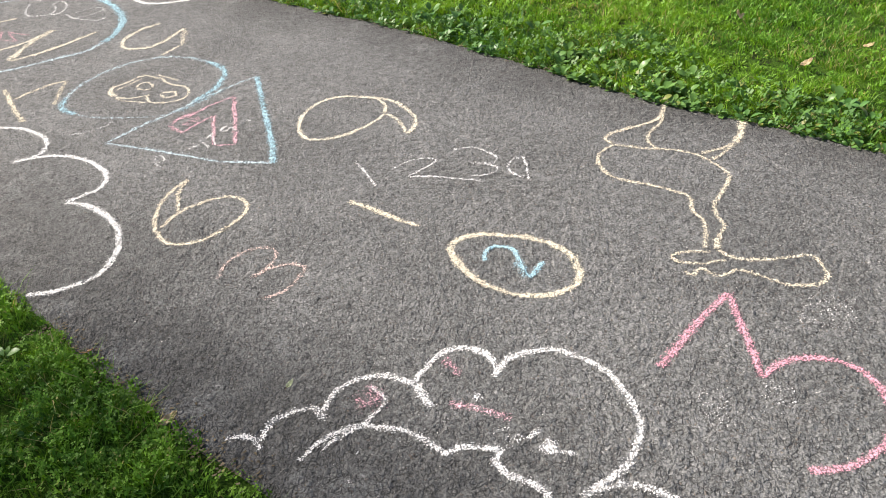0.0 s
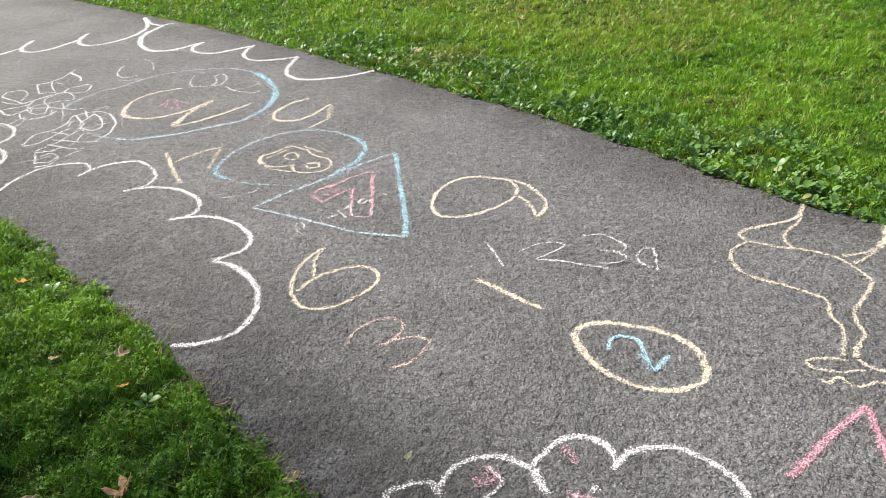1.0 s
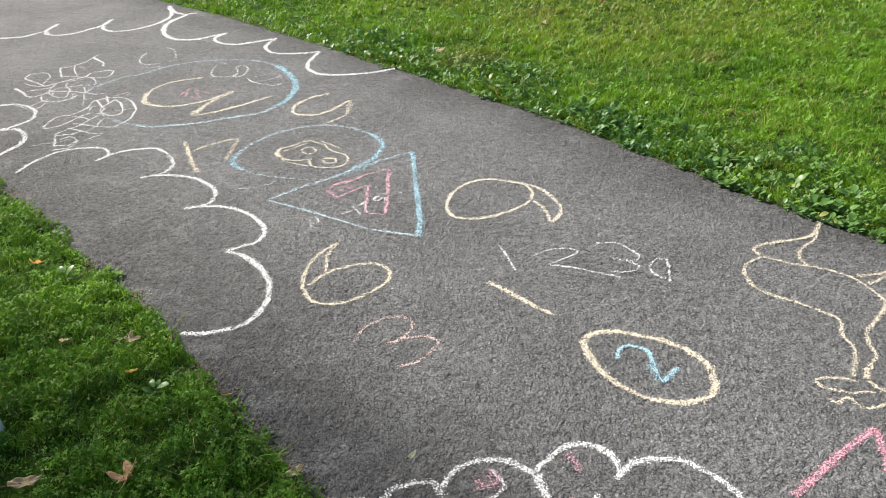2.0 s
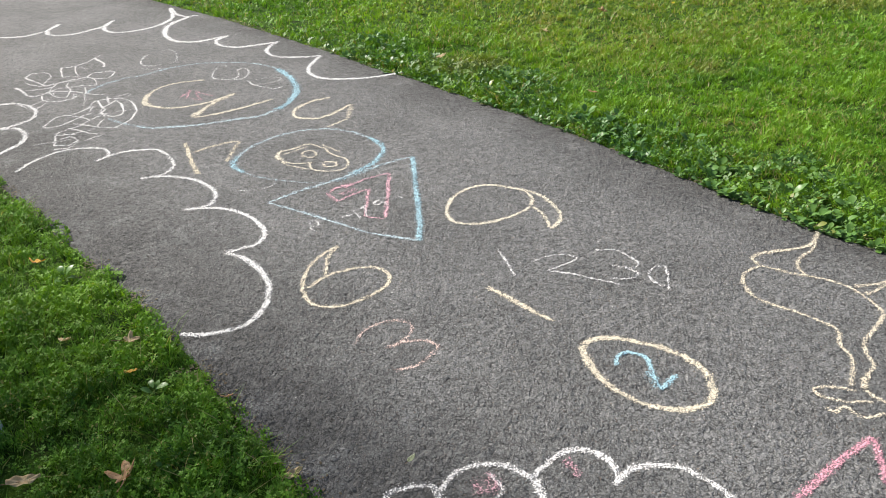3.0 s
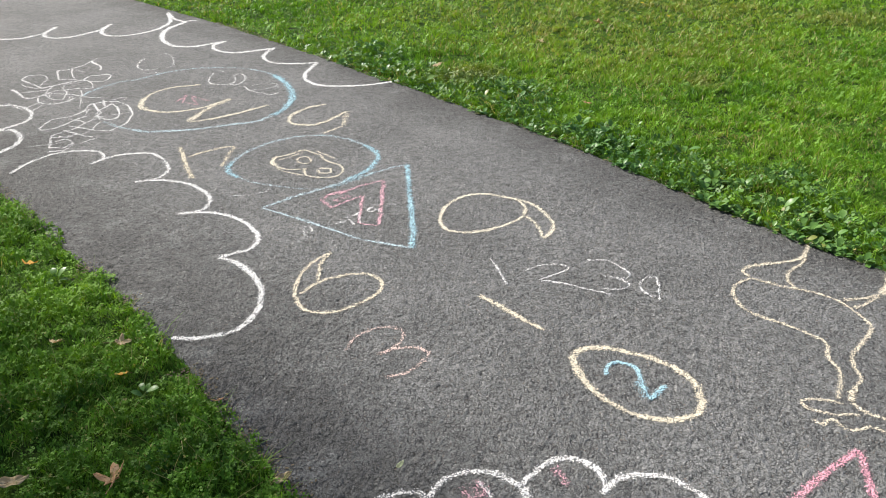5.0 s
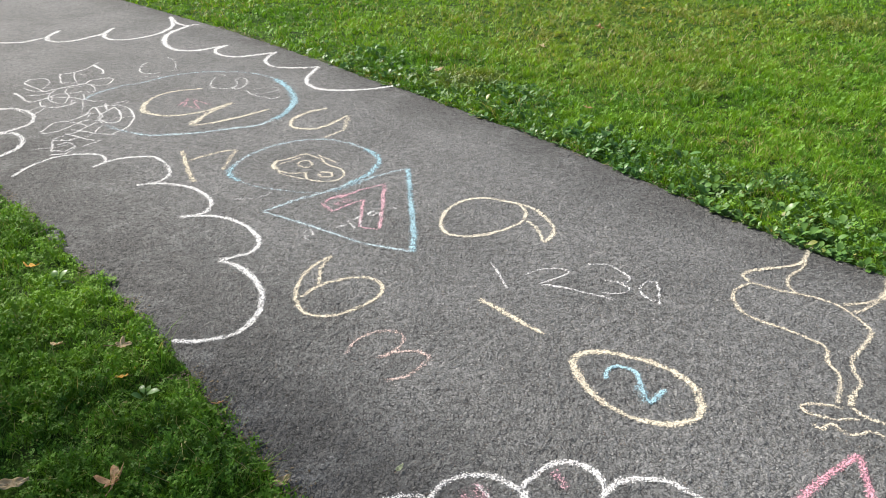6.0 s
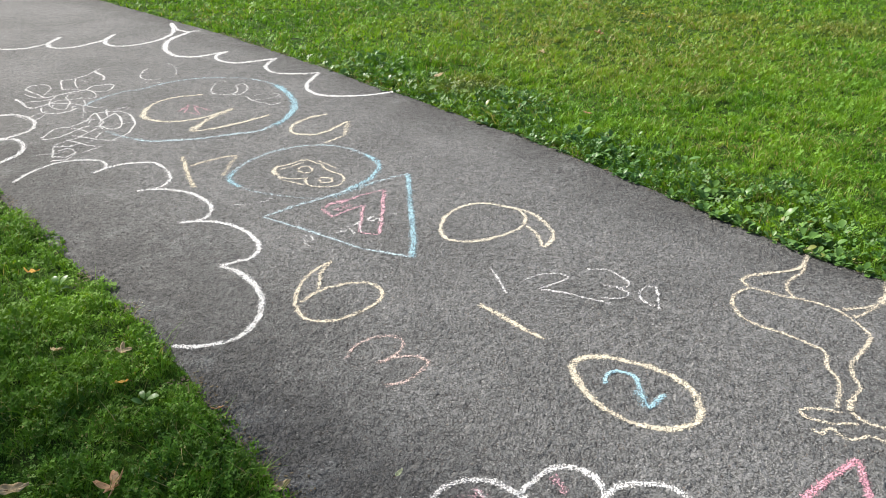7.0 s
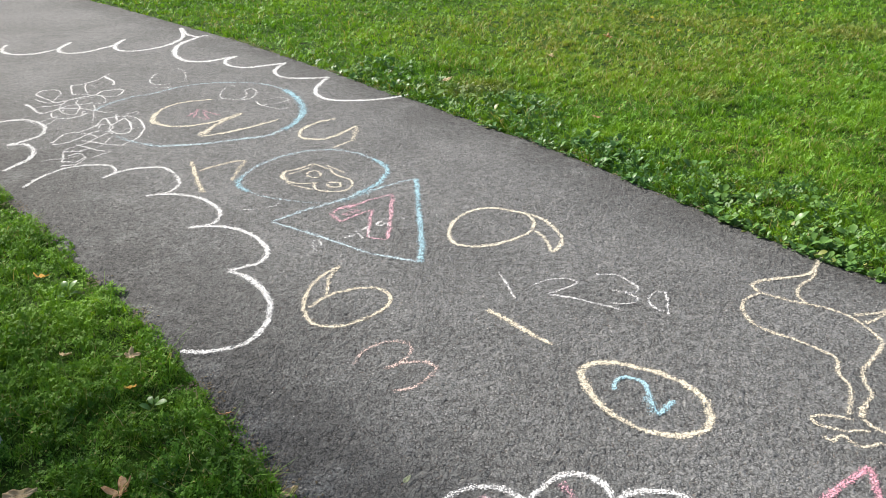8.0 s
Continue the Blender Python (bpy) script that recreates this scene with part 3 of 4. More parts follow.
dry_leaf(-1.630, 2.930, 0.036, 0.075, 10, (-20, 10), ORANGE_LEAF, True, 0.25, "orange leaf standing on edge in grass")
dry_leaf(-0.694, 2.093, 0.006, 0.040, 120, (10, 30), BROWN_LEAF, False, 0.45, "crumpled brown leaf on the path edge")
dry_leaf(-0.120, 1.805, 0.006, 0.032, -35, (6, 12), PALE_LEAF, False, 0.3, "tiny pale leaf lying on asphalt")
dry_leaf(2.297, 3.957, 0.035, 0.075, 20, (35, 15), TAN_LEAF, True, 0.3, "pale tan leaf on the sunny lawn")
dry_leaf(2.278, 3.296, 0.035, 0.070, -70, (15, 10), TAN_LEAF, False, 0.3, "tan dry leaf on the sunny lawn")
dry_leaf(2.645, 3.388, 0.035, 0.060, -85, (10, 5), TAN_LEAF, False, 0.3, "narrow pale leaf on the sunny lawn")
dry_leaf(-0.029, 5.921, 0.035, 0.080, -60, (15, 10), TAN_LEAF, False, 0.25, "pale dry leaf on the lawn edge")
dry_leaf(0.897, 5.040, 0.030, 0.060, 75, (10, 0), BROWN_LEAF, False, 0.3, "brown dry leaf in lawn grass")
dry_leaf(1.355, 7.297, 0.035, 0.120, 80, (12, 0), BROWN_LEAF, True, 0.3, "large brown leaf on the lawn")
dry_leaf(0.784, 6.621, 0.035, 0.080, 60, (12, 0), TAN_LEAF, True, 0.3, "tan leaf lying in lawn grass")


# ---- chalk ----
CATCH = 0.055        # how much more chalk the raised stones take than the pits


def stroke(points, width, colour, strength, parent, seed):
    """One pull of a chalk stick: a ribbon just above the grain, denser along its middle."""
    line = spline(points, 0.005)
    n = len(line)
    k = np.arange(n) * 0.005
    d = np.gradient(line, axis=0)
    d /= np.maximum(np.linalg.norm(d, axis=1, keepdims=True), 1e-9)
    nrm = np.stack([-d[:, 1], d[:, 0]], 1)
    line = line + nrm * ((soft_noise(k, k * 0 + seed * 3.1, 0.035, 61) - 0.5) * width * 0.22)[:, None]
    half = width * 0.5 * (0.68 + 0.35 * soft_noise(k, k * 0 + seed * 1.7, 0.06, 62))
    press = strength * (0.86 + 0.24 * soft_noise(k, k * 0 + seed * 2.3, 0.10, 63))
    press *= np.clip(np.minimum(np.arange(n), np.arange(n)[::-1]) / 2.0 * 0.3 + 0.55, 0, 1)
    across = np.linspace(-1.7, 1.7, max(7, int(width * 1.7 / 0.0045) | 1))
    fall = np.clip(1.28 - np.abs(across) ** 1.5 * 0.75, 0, 1)
    verts = np.empty((n, len(across), 3))
    verts[:, :, :2] = line[:, None] + nrm[:, None] * (half[:, None] * across)[:, :, None]
    bed = relief(verts[..., 0], verts[..., 1])
    verts[:, :, 2] = bed + 0.0017 + (seed % 7) * 0.00008
    dens = press[:, None] * fall * 0.48
    dens = np.where(fall > 0.02, dens + CATCH * np.clip((bed + 0.0019) / 0.0015, -1.3, 0.9), 0)
    verts[:, :, :2] -= np.array(parent.location[:2])
    loops, sizes = grid_loops(n, len(across))
    ob = link_arrays("stroke", verts.reshape(-1, 3), loops.reshape(-1, 4)[:, ::-1].ravel(), sizes, CHALK[colour], True)
    layer = ob.data.attributes.new("chalk_cover", "FLOAT", "POINT")
    layer.data.foreach_set("value", dens.astype(np.float32).ravel())
    ob.parent = parent
    return ob


drawn = 0


def drawing(name, label, *strokes):
    """One chalk drawing: each stroke has a width in metres, a colour, how hard it was pressed, and its way over the path."""
    global drawn
    thing = tagged(new(name), label, "chalk drawing", "chalk drawings on the path")
    every = np.array([p for s in strokes for p in s[3]])
    thing.location = (*every.mean(0), 0)
    for width, colour, strength, points in strokes:
        drawn += 1
        stroke(points, width, colour, strength, thing, drawn)
    return thing


drawing("chalk_scallops", "row of thick white chalk scallops crossing the asphalt path",
        (0.0391, "white", 1.16, [(-3.826, 7.220), (-3.808, 7.092), (-3.724, 6.947), (-3.596, 6.866), (-3.441, 6.884), (-3.322, 7.045)]),
        (0.0391, "white", 1.16, [(-3.317, 7.324), (-3.315, 7.108), (-3.281, 6.983), (-3.176, 6.901), (-3.042, 6.940), (-2.954, 7.083), (-2.890, 7.209)]),
        (0.0414, "white", 1.16, [(-2.885, 7.431), (-2.888, 7.231), (-2.826, 7.060), (-2.716, 6.977), (-2.573, 7.016), (-2.451, 7.161), (-2.396, 7.335), (-2.401, 7.540), (-2.524, 7.908)]),
        (0.0333, "white", 1.16, [(-2.498, 7.857), (-2.388, 7.635), (-2.280, 7.539), (-2.175, 7.584)]),
        (0.0471, "white", 1.16, [(-2.258, 7.515), (-2.331, 7.246), (-2.309, 6.993), (-2.215, 6.754), (-2.082, 6.621), (-1.946, 6.620), (-1.834, 6.712), (-1.738, 6.788)]),
        (0.0391, "white", 1.16, [(-1.738, 6.788), (-1.793, 6.693), (-1.784, 6.563), (-1.696, 6.454), (-1.565, 6.418), (-1.426, 6.487), (-1.297, 6.558)]),
        (0.0333, "white", 1.16, [(-1.305, 6.576), (-1.340, 6.433), (-1.340, 6.295), (-1.293, 6.178), (-1.205, 6.113), (-1.056, 6.095), (-0.915, 6.126)]),
        (0.0333, "white", 1.16, [(-0.915, 6.126), (-0.943, 5.969), (-0.959, 5.804), (-0.933, 5.674), (-0.859, 5.563), (-0.758, 5.522), (-0.605, 5.521), (-0.455, 5.560), (-0.291, 5.656)]))
drawing("chalk_squiggle", "faint thin white chalk squiggle on asphalt",
        (0.0151, "white", 0.489, [(-2.120, 6.400), (-2.061, 6.346), (-2.007, 6.243), (-1.971, 6.129), (-1.957, 6.021), (-1.982, 5.977)]),
        (0.0162, "white", 0.733, [(-2.218, 6.242), (-2.226, 6.147), (-2.203, 6.022), (-2.154, 5.943), (-2.088, 5.924), (-2.027, 5.965)]),
        (0.0151, "white", 0.586, [(-2.151, 5.855), (-2.061, 5.835), (-1.992, 5.874)]))
drawing("chalk_circle", "large pale blue chalk circle round a yellow letter",
        (0.0264, "pale_blue", 0.632, [(-2.324, 5.285), (-2.313, 5.383), (-2.264, 5.507), (-2.188, 5.621), (-2.092, 5.683), (-2.007, 5.789), (-1.915, 5.884), (-1.775, 5.963), (-1.618, 5.983), (-1.453, 5.972), (-1.298, 5.903), (-1.179, 5.793)]),
        (0.0462, "blue", 0.828, [(-1.179, 5.793), (-1.082, 5.634), (-1.008, 5.457), (-0.963, 5.279), (-0.962, 5.136), (-0.983, 5.001), (-1.024, 4.894)]),
        (0.033, "pale_blue", 0.713, [(-1.024, 4.894), (-1.105, 4.783), (-1.227, 4.729), (-1.347, 4.675), (-1.467, 4.633), (-1.591, 4.610), (-1.704, 4.606), (-1.796, 4.640)]),
        (0.0286, "pale_blue", 0.517, [(-1.796, 4.640), (-1.895, 4.694), (-2.001, 4.780)]))
drawing("chalk_letter", "yellow and white chalk letter inside a blue circle",
        (0.0242, "cream", 0.935, [(-1.623, 5.546), (-1.736, 5.514), (-1.833, 5.455), (-1.893, 5.346), (-1.904, 5.225)]),
        (0.044, "cream", 0.99, [(-1.904, 5.249), (-1.900, 5.166), (-1.882, 5.085), (-1.839, 5.015)]),
        (0.0286, "cream", 0.99, [(-1.850, 5.027), (-1.745, 4.966), (-1.657, 4.961), (-1.563, 5.000), (-1.474, 5.062), (-1.406, 5.150), (-1.352, 5.229)]),
        (0.0462, "cream", 0.825, [(-1.352, 5.229), (-1.416, 5.116), (-1.467, 4.962), (-1.491, 4.825), (-1.494, 4.773)]),
        (0.0264, "cream", 0.935, [(-1.494, 4.773), (-1.413, 4.810), (-1.325, 4.868), (-1.210, 4.969), (-1.091, 5.097)]),
        (0.0143, "rose", 0.66, [(-1.685, 5.166), (-1.664, 5.247), (-1.662, 5.320), (-1.639, 5.151)]),
        (0.0143, "rose", 0.66, [(-1.625, 5.305), (-1.554, 5.241), (-1.476, 5.189)]),
        (0.0143, "rose", 0.605, [(-1.638, 5.175), (-1.578, 5.125), (-1.529, 5.110)]),
        (0.0132, "rose", 0.55, [(-1.625, 5.305), (-1.578, 5.195), (-1.529, 5.110)]))
drawing("chalk_curl", "faint white chalk curls inside the blue circle",
        (0.0151, "white", 0.733, [(-1.607, 5.835), (-1.608, 5.722), (-1.588, 5.624), (-1.552, 5.568), (-1.479, 5.551), (-1.419, 5.587), (-1.420, 5.682), (-1.449, 5.782), (-1.414, 5.823), (-1.367, 5.748), (-1.357, 5.624), (-1.387, 5.545), (-1.436, 5.561)]),
        (0.0162, "white", 0.733, [(-1.327, 5.515), (-1.271, 5.421), (-1.177, 5.353), (-1.098, 5.323), (-1.077, 5.372)]),
        (0.013, "white", 0.586, [(-1.264, 5.421), (-1.193, 5.442), (-1.126, 5.490), (-1.111, 5.555)]),
        (0.013, "white", 0.537, [(-1.284, 5.526), (-1.200, 5.587), (-1.121, 5.569), (-1.086, 5.449)]),
        (0.013, "white", 0.489, [(-1.610, 5.864), (-1.576, 5.906), (-1.544, 5.875)]))
drawing("chalk_letter", "yellow chalk letter y on dark asphalt",
        (0.0264, "cream", 0.99, [(-0.730, 5.119), (-0.824, 5.050), (-0.895, 4.937), (-0.915, 4.829), (-0.882, 4.745), (-0.793, 4.714), (-0.700, 4.765), (-0.630, 4.892), (-0.583, 4.969)]),
        (0.033, "cream", 0.77, [(-0.583, 4.969), (-0.580, 4.838), (-0.576, 4.703)]),
        (0.0176, "cream", 0.88, [(-0.576, 4.703), (-0.633, 4.623), (-0.681, 4.564)]))
drawing("chalk_digit", "yellow chalk digit one with a wide foot",
        (0.026, "yellow", 0.95, [(-1.431, 4.344), (-1.367, 4.181), (-1.302, 4.019), (-1.246, 3.897)]),
        (0.022, "yellow", 0.8, [(-1.347, 4.197), (-1.269, 4.282), (-1.191, 4.344), (-1.133, 4.352)]),
        (0.024, "yellow", 0.6, [(-1.133, 4.352), (-1.139, 4.239), (-1.140, 4.139), (-1.139, 4.058)]))
drawing("chalk_circle", "pale blue chalk circle round the digit eight",
        (0.0242, "pale_blue", 0.66, [(-1.094, 4.122), (-1.066, 4.239), (-1.005, 4.352), (-0.914, 4.452), (-0.797, 4.517), (-0.671, 4.535), (-0.536, 4.478), (-0.433, 4.386)]),
        (0.033, "blue", 0.825, [(-0.433, 4.386), (-0.362, 4.280), (-0.342, 4.169), (-0.368, 4.040), (-0.418, 3.948), (-0.481, 3.859)]),
        (0.0352, "blue", 0.77, [(-1.090, 4.130), (-1.105, 4.050), (-1.070, 3.964), (-1.017, 3.904)]),
        (0.0143, "pale_blue", 0.495, [(-1.017, 3.904), (-0.918, 3.838), (-0.799, 3.795), (-0.683, 3.766), (-0.574, 3.773), (-0.485, 3.844)]))
drawing("chalk_digit", "yellow chalk outlined digit eight inside a blue circle",
        (0.013, "cream", 0.95, [(-0.755, 4.313), (-0.805, 4.239), (-0.859, 4.200), (-0.882, 4.177)]),
        (0.028, "cream", 1.05, [(-0.874, 4.201), (-0.889, 4.161), (-0.886, 4.112), (-0.863, 4.064)]),
        (0.015, "cream", 1, [(-0.863, 4.064), (-0.801, 4.022), (-0.743, 4.020), (-0.688, 4.040)]),
        (0.014, "cream", 0.95, [(-0.755, 4.313), (-0.686, 4.250), (-0.647, 4.223), (-0.631, 4.165)]),
        (0.015, "cream", 1, [(-0.631, 4.165), (-0.580, 4.114), (-0.533, 4.080), (-0.509, 4.017), (-0.510, 3.963)]),
        (0.015, "cream", 1, [(-0.694, 4.040), (-0.703, 4.002), (-0.684, 3.941), (-0.629, 3.909), (-0.572, 3.907), (-0.532, 3.927), (-0.510, 3.963)]),
        (0.014, "cream", 0.95, [(-0.768, 4.147), (-0.753, 4.187), (-0.718, 4.193), (-0.691, 4.151), (-0.697, 4.103), (-0.735, 4.105), (-0.768, 4.147)]),
        (0.015, "cream", 1, [(-0.636, 4.015), (-0.615, 4.037), (-0.577, 4.027), (-0.564, 3.988), (-0.584, 3.967), (-0.620, 3.976), (-0.636, 4.015)]),
        (0.012, "cream", 0.85, [(-0.856, 4.040), (-0.795, 3.984), (-0.733, 3.951), (-0.694, 3.934)]),
        (0.012, "cream", 0.8, [(-0.865, 4.143), (-0.808, 4.198), (-0.748, 4.262)]),
        (0.012, "cream", 0.8, [(-0.681, 4.284), (-0.623, 4.230), (-0.566, 4.170)]),
        (0.012, "cream", 0.8, [(-0.821, 4.240), (-0.783, 4.272), (-0.738, 4.295)]))
drawing("chalk_triangle", "blue chalk triangle round a pink digit seven",
        (0.0198, "pale_blue", 0.788, [(-0.833, 3.540), (-0.720, 3.651), (-0.599, 3.752), (-0.447, 3.888), (-0.313, 4.001), (-0.178, 4.095)]),
        (0.0286, "blue", 0.84, [(-0.183, 4.087), (-0.160, 3.759), (-0.138, 3.435), (-0.127, 3.262), (-0.132, 3.129)]),
        (0.0154, "pale_blue", 0.84, [(-0.130, 3.134), (-0.234, 3.170), (-0.359, 3.224), (-0.491, 3.318), (-0.630, 3.411), (-0.780, 3.509), (-0.833, 3.540)]),
        (0.033, "blue", 0.367, [(-0.546, 3.773), (-0.446, 3.873), (-0.340, 3.978)]),
        (0.0242, "pale_blue", 0.367, [(-0.674, 3.448), (-0.574, 3.376), (-0.465, 3.307)]))
drawing("chalk_digit", "pink chalk outlined digit seven inside a blue triangle",
        (0.0255, "rose", 0.66, [(-0.569, 3.643), (-0.522, 3.708), (-0.461, 3.739)]),
        (0.0136, "rose", 0.743, [(-0.505, 3.694), (-0.420, 3.779), (-0.355, 3.832), (-0.291, 3.880)]),
        (0.0204, "rose", 0.825, [(-0.294, 3.880), (-0.286, 3.671), (-0.282, 3.511), (-0.281, 3.362)]),
        (0.011, "rose", 0.743, [(-0.281, 3.350), (-0.336, 3.364), (-0.375, 3.377)]),
        (0.017, "rose", 0.743, [(-0.375, 3.377), (-0.375, 3.484), (-0.377, 3.577), (-0.377, 3.675)]),
        (0.0119, "rose", 0.743, [(-0.377, 3.675), (-0.435, 3.631), (-0.477, 3.581), (-0.504, 3.538)]),
        (0.017, "rose", 0.701, [(-0.573, 3.637), (-0.541, 3.584), (-0.504, 3.538)]),
        (0.0425, "rose", 0.314, [(-0.513, 3.615), (-0.476, 3.646), (-0.434, 3.684)]))
drawing("chalk_squiggle", "thin white chalk squiggle beside a triangle",
        (0.012, "white", 0.85, [(-0.433, 3.444), (-0.409, 3.402), (-0.390, 3.354)]),
        (0.016, "white", 0.9, [(-0.408, 3.443), (-0.388, 3.478), (-0.377, 3.502)]),
        (0.013, "white", 0.8, [(-0.381, 3.490), (-0.374, 3.430), (-0.362, 3.371)]),
        (0.014, "white", 0.9, [(-0.341, 3.501), (-0.333, 3.538), (-0.313, 3.549)]),
        (0.013, "white", 0.85, [(-0.341, 3.501), (-0.315, 3.500), (-0.296, 3.530), (-0.277, 3.474)]),
        (0.011, "white", 0.6, [(-0.320, 3.575), (-0.274, 3.605)]),
        (0.014, "white", 0.75, [(-0.246, 3.578), (-0.212, 3.571)]),
        (0.01, "white", 0.6, [(-0.573, 3.379), (-0.528, 3.343), (-0.482, 3.324)]),
        (0.01, "white", 0.5, [(-0.490, 3.358), (-0.457, 3.380), (-0.429, 3.396)]),
        (0.011, "white", 0.7, [(-0.600, 3.267), (-0.607, 3.323), (-0.593, 3.345), (-0.573, 3.322), (-0.571, 3.288), (-0.589, 3.278)]),
        (0.01, "white", 0.5, [(-0.597, 3.267), (-0.580, 3.245), (-0.558, 3.228)]))
drawing("chalk_line", "faint thin white chalk line on asphalt",
        (0.01, "white", 0.5, [(-1.008, 3.678), (-0.916, 3.691), (-0.867, 3.718), (-0.828, 3.760)]))
drawing("chalk_cloud", "white chalk cloud outline of joined arcs by the grass",
        (0.028, "white", 1, [(-2.872, 5.026), (-2.744, 5.095), (-2.626, 5.071), (-2.508, 4.957), (-2.463, 4.815), (-2.498, 4.711), (-2.577, 4.611)]),
        (0.028, "white", 1, [(-2.577, 4.611), (-2.487, 4.630), (-2.387, 4.532), (-2.348, 4.411), (-2.363, 4.312), (-2.402, 4.200)]),
        (0.018, "white", 0.7, [(-2.745, 5.142), (-2.656, 5.060), (-2.574, 5.002)]),
        (0.022, "white", 0.95, [(-2.188, 3.967), (-2.160, 4.101), (-2.093, 4.225), (-1.994, 4.285), (-1.870, 4.284), (-1.805, 4.224), (-1.793, 4.157), (-1.829, 4.092)]),
        (0.024, "white", 0.95, [(-1.823, 4.100), (-1.763, 4.198), (-1.643, 4.249), (-1.548, 4.240), (-1.468, 4.156), (-1.408, 4.043), (-1.404, 3.942), (-1.452, 3.883), (-1.517, 3.846)]),
        (0.023, "white", 1, [(-1.519, 3.854), (-1.407, 3.875), (-1.286, 3.846), (-1.182, 3.774), (-1.101, 3.658), (-1.092, 3.547), (-1.136, 3.497), (-1.201, 3.478)]),
        (0.025, "white", 1, [(-1.201, 3.478), (-1.083, 3.491), (-0.972, 3.460), (-0.862, 3.364), (-0.791, 3.235), (-0.798, 3.139), (-0.841, 3.098), (-0.919, 3.057)]),
        (0.028, "white", 1, [(-0.919, 3.057), (-0.832, 3.003), (-0.757, 2.918), (-0.695, 2.797), (-0.677, 2.671), (-0.695, 2.565), (-0.740, 2.498), (-0.821, 2.462), (-0.887, 2.451), (-0.942, 2.458)]))
drawing("chalk_digit", "yellow chalk digit six drawn on asphalt",
        (0.018, "yellow", 0.95, [(-0.463, 3.103), (-0.514, 3.028), (-0.553, 2.932), (-0.565, 2.827), (-0.553, 2.733), (-0.507, 2.643), (-0.438, 2.620), (-0.368, 2.640), (-0.290, 2.700), (-0.240, 2.776), (-0.236, 2.841), (-0.273, 2.895), (-0.330, 2.913), (-0.417, 2.886), (-0.488, 2.836), (-0.541, 2.754)]),
        (0.018, "yellow", 0.85, [(-0.466, 3.093), (-0.492, 3.003), (-0.488, 2.918), (-0.485, 2.850)]))
drawing("chalk_digit", "thin pale orange chalk digit three on asphalt",
        (0.013, "orange", 0.567, [(-0.331, 2.376), (-0.308, 2.446), (-0.263, 2.499), (-0.205, 2.521), (-0.154, 2.507), (-0.138, 2.464), (-0.159, 2.404), (-0.186, 2.373), (-0.222, 2.347)]),
        (0.0151, "orange", 0.626, [(-0.219, 2.350), (-0.177, 2.377), (-0.110, 2.394), (-0.062, 2.377), (-0.048, 2.344), (-0.079, 2.295), (-0.123, 2.248), (-0.186, 2.226)]))
drawing("chalk_digit", "pale yellow chalk digit nine on dark asphalt",
        (0.021, "cream", 1, [(0.364, 3.623), (0.274, 3.676), (0.181, 3.703), (0.085, 3.656), (0.013, 3.546), (-0.010, 3.423), (0.012, 3.318), (0.079, 3.284), (0.177, 3.296), (0.267, 3.347), (0.334, 3.405), (0.372, 3.465)]),
        (0.02, "cream", 0.9, [(0.359, 3.629), (0.381, 3.546), (0.372, 3.465)]),
        (0.02, "cream", 0.95, [(0.339, 3.649), (0.425, 3.571), (0.477, 3.447), (0.491, 3.347), (0.465, 3.273), (0.430, 3.224)]),
        (0.018, "cream", 0.95, [(0.371, 3.459), (0.408, 3.387), (0.424, 3.307), (0.431, 3.229)]))
drawing("chalk_digit", "thin white chalk digit one in a row",
        (0.0114, "white", 0.8, [(0.194, 3.043), (0.225, 2.933), (0.247, 2.824)]))
drawing("chalk_digit", "thin white chalk digit two in a row",
        (0.0104, "white", 0.8, [(0.319, 2.933), (0.391, 2.980), (0.460, 2.989), (0.504, 2.961), (0.450, 2.910), (0.374, 2.860)]),
        (0.0104, "white", 0.8, [(0.374, 2.860), (0.463, 2.833), (0.544, 2.794), (0.635, 2.747)]))
drawing("chalk_digit", "thin white chalk digit three in a row",
        (0.0104, "white", 0.8, [(0.586, 3.023), (0.670, 3.019), (0.715, 2.956), (0.738, 2.901), (0.705, 2.869), (0.632, 2.892)]),
        (0.0104, "white", 0.8, [(0.677, 2.873), (0.717, 2.829), (0.688, 2.790), (0.608, 2.790)]))
drawing("chalk_digit", "thin white chalk digit four in a row",
        (0.0114, "white", 0.8, [(0.840, 2.883), (0.788, 2.869), (0.761, 2.820), (0.764, 2.764), (0.801, 2.723)]),
        (0.0114, "white", 0.8, [(0.838, 2.883), (0.827, 2.799), (0.807, 2.694)]))
drawing("chalk_line", "short thick pale yellow chalk bar on asphalt",
        (0.024, "yellow", 1, [(0.137, 2.742), (0.193, 2.685), (0.270, 2.594), (0.358, 2.501)]))
drawing("chalk_circle", "thick yellow chalk oval round a blue digit",
        (0.027, "yellow", 1, [(0.435, 2.345), (0.472, 2.379), (0.550, 2.389), (0.639, 2.356), (0.714, 2.313), (0.772, 2.250), (0.800, 2.184), (0.799, 2.103), (0.774, 2.043), (0.721, 2.013), (0.652, 2.005), (0.597, 2.026), (0.530, 2.074), (0.480, 2.136), (0.448, 2.219), (0.433, 2.303), (0.435, 2.345)]))
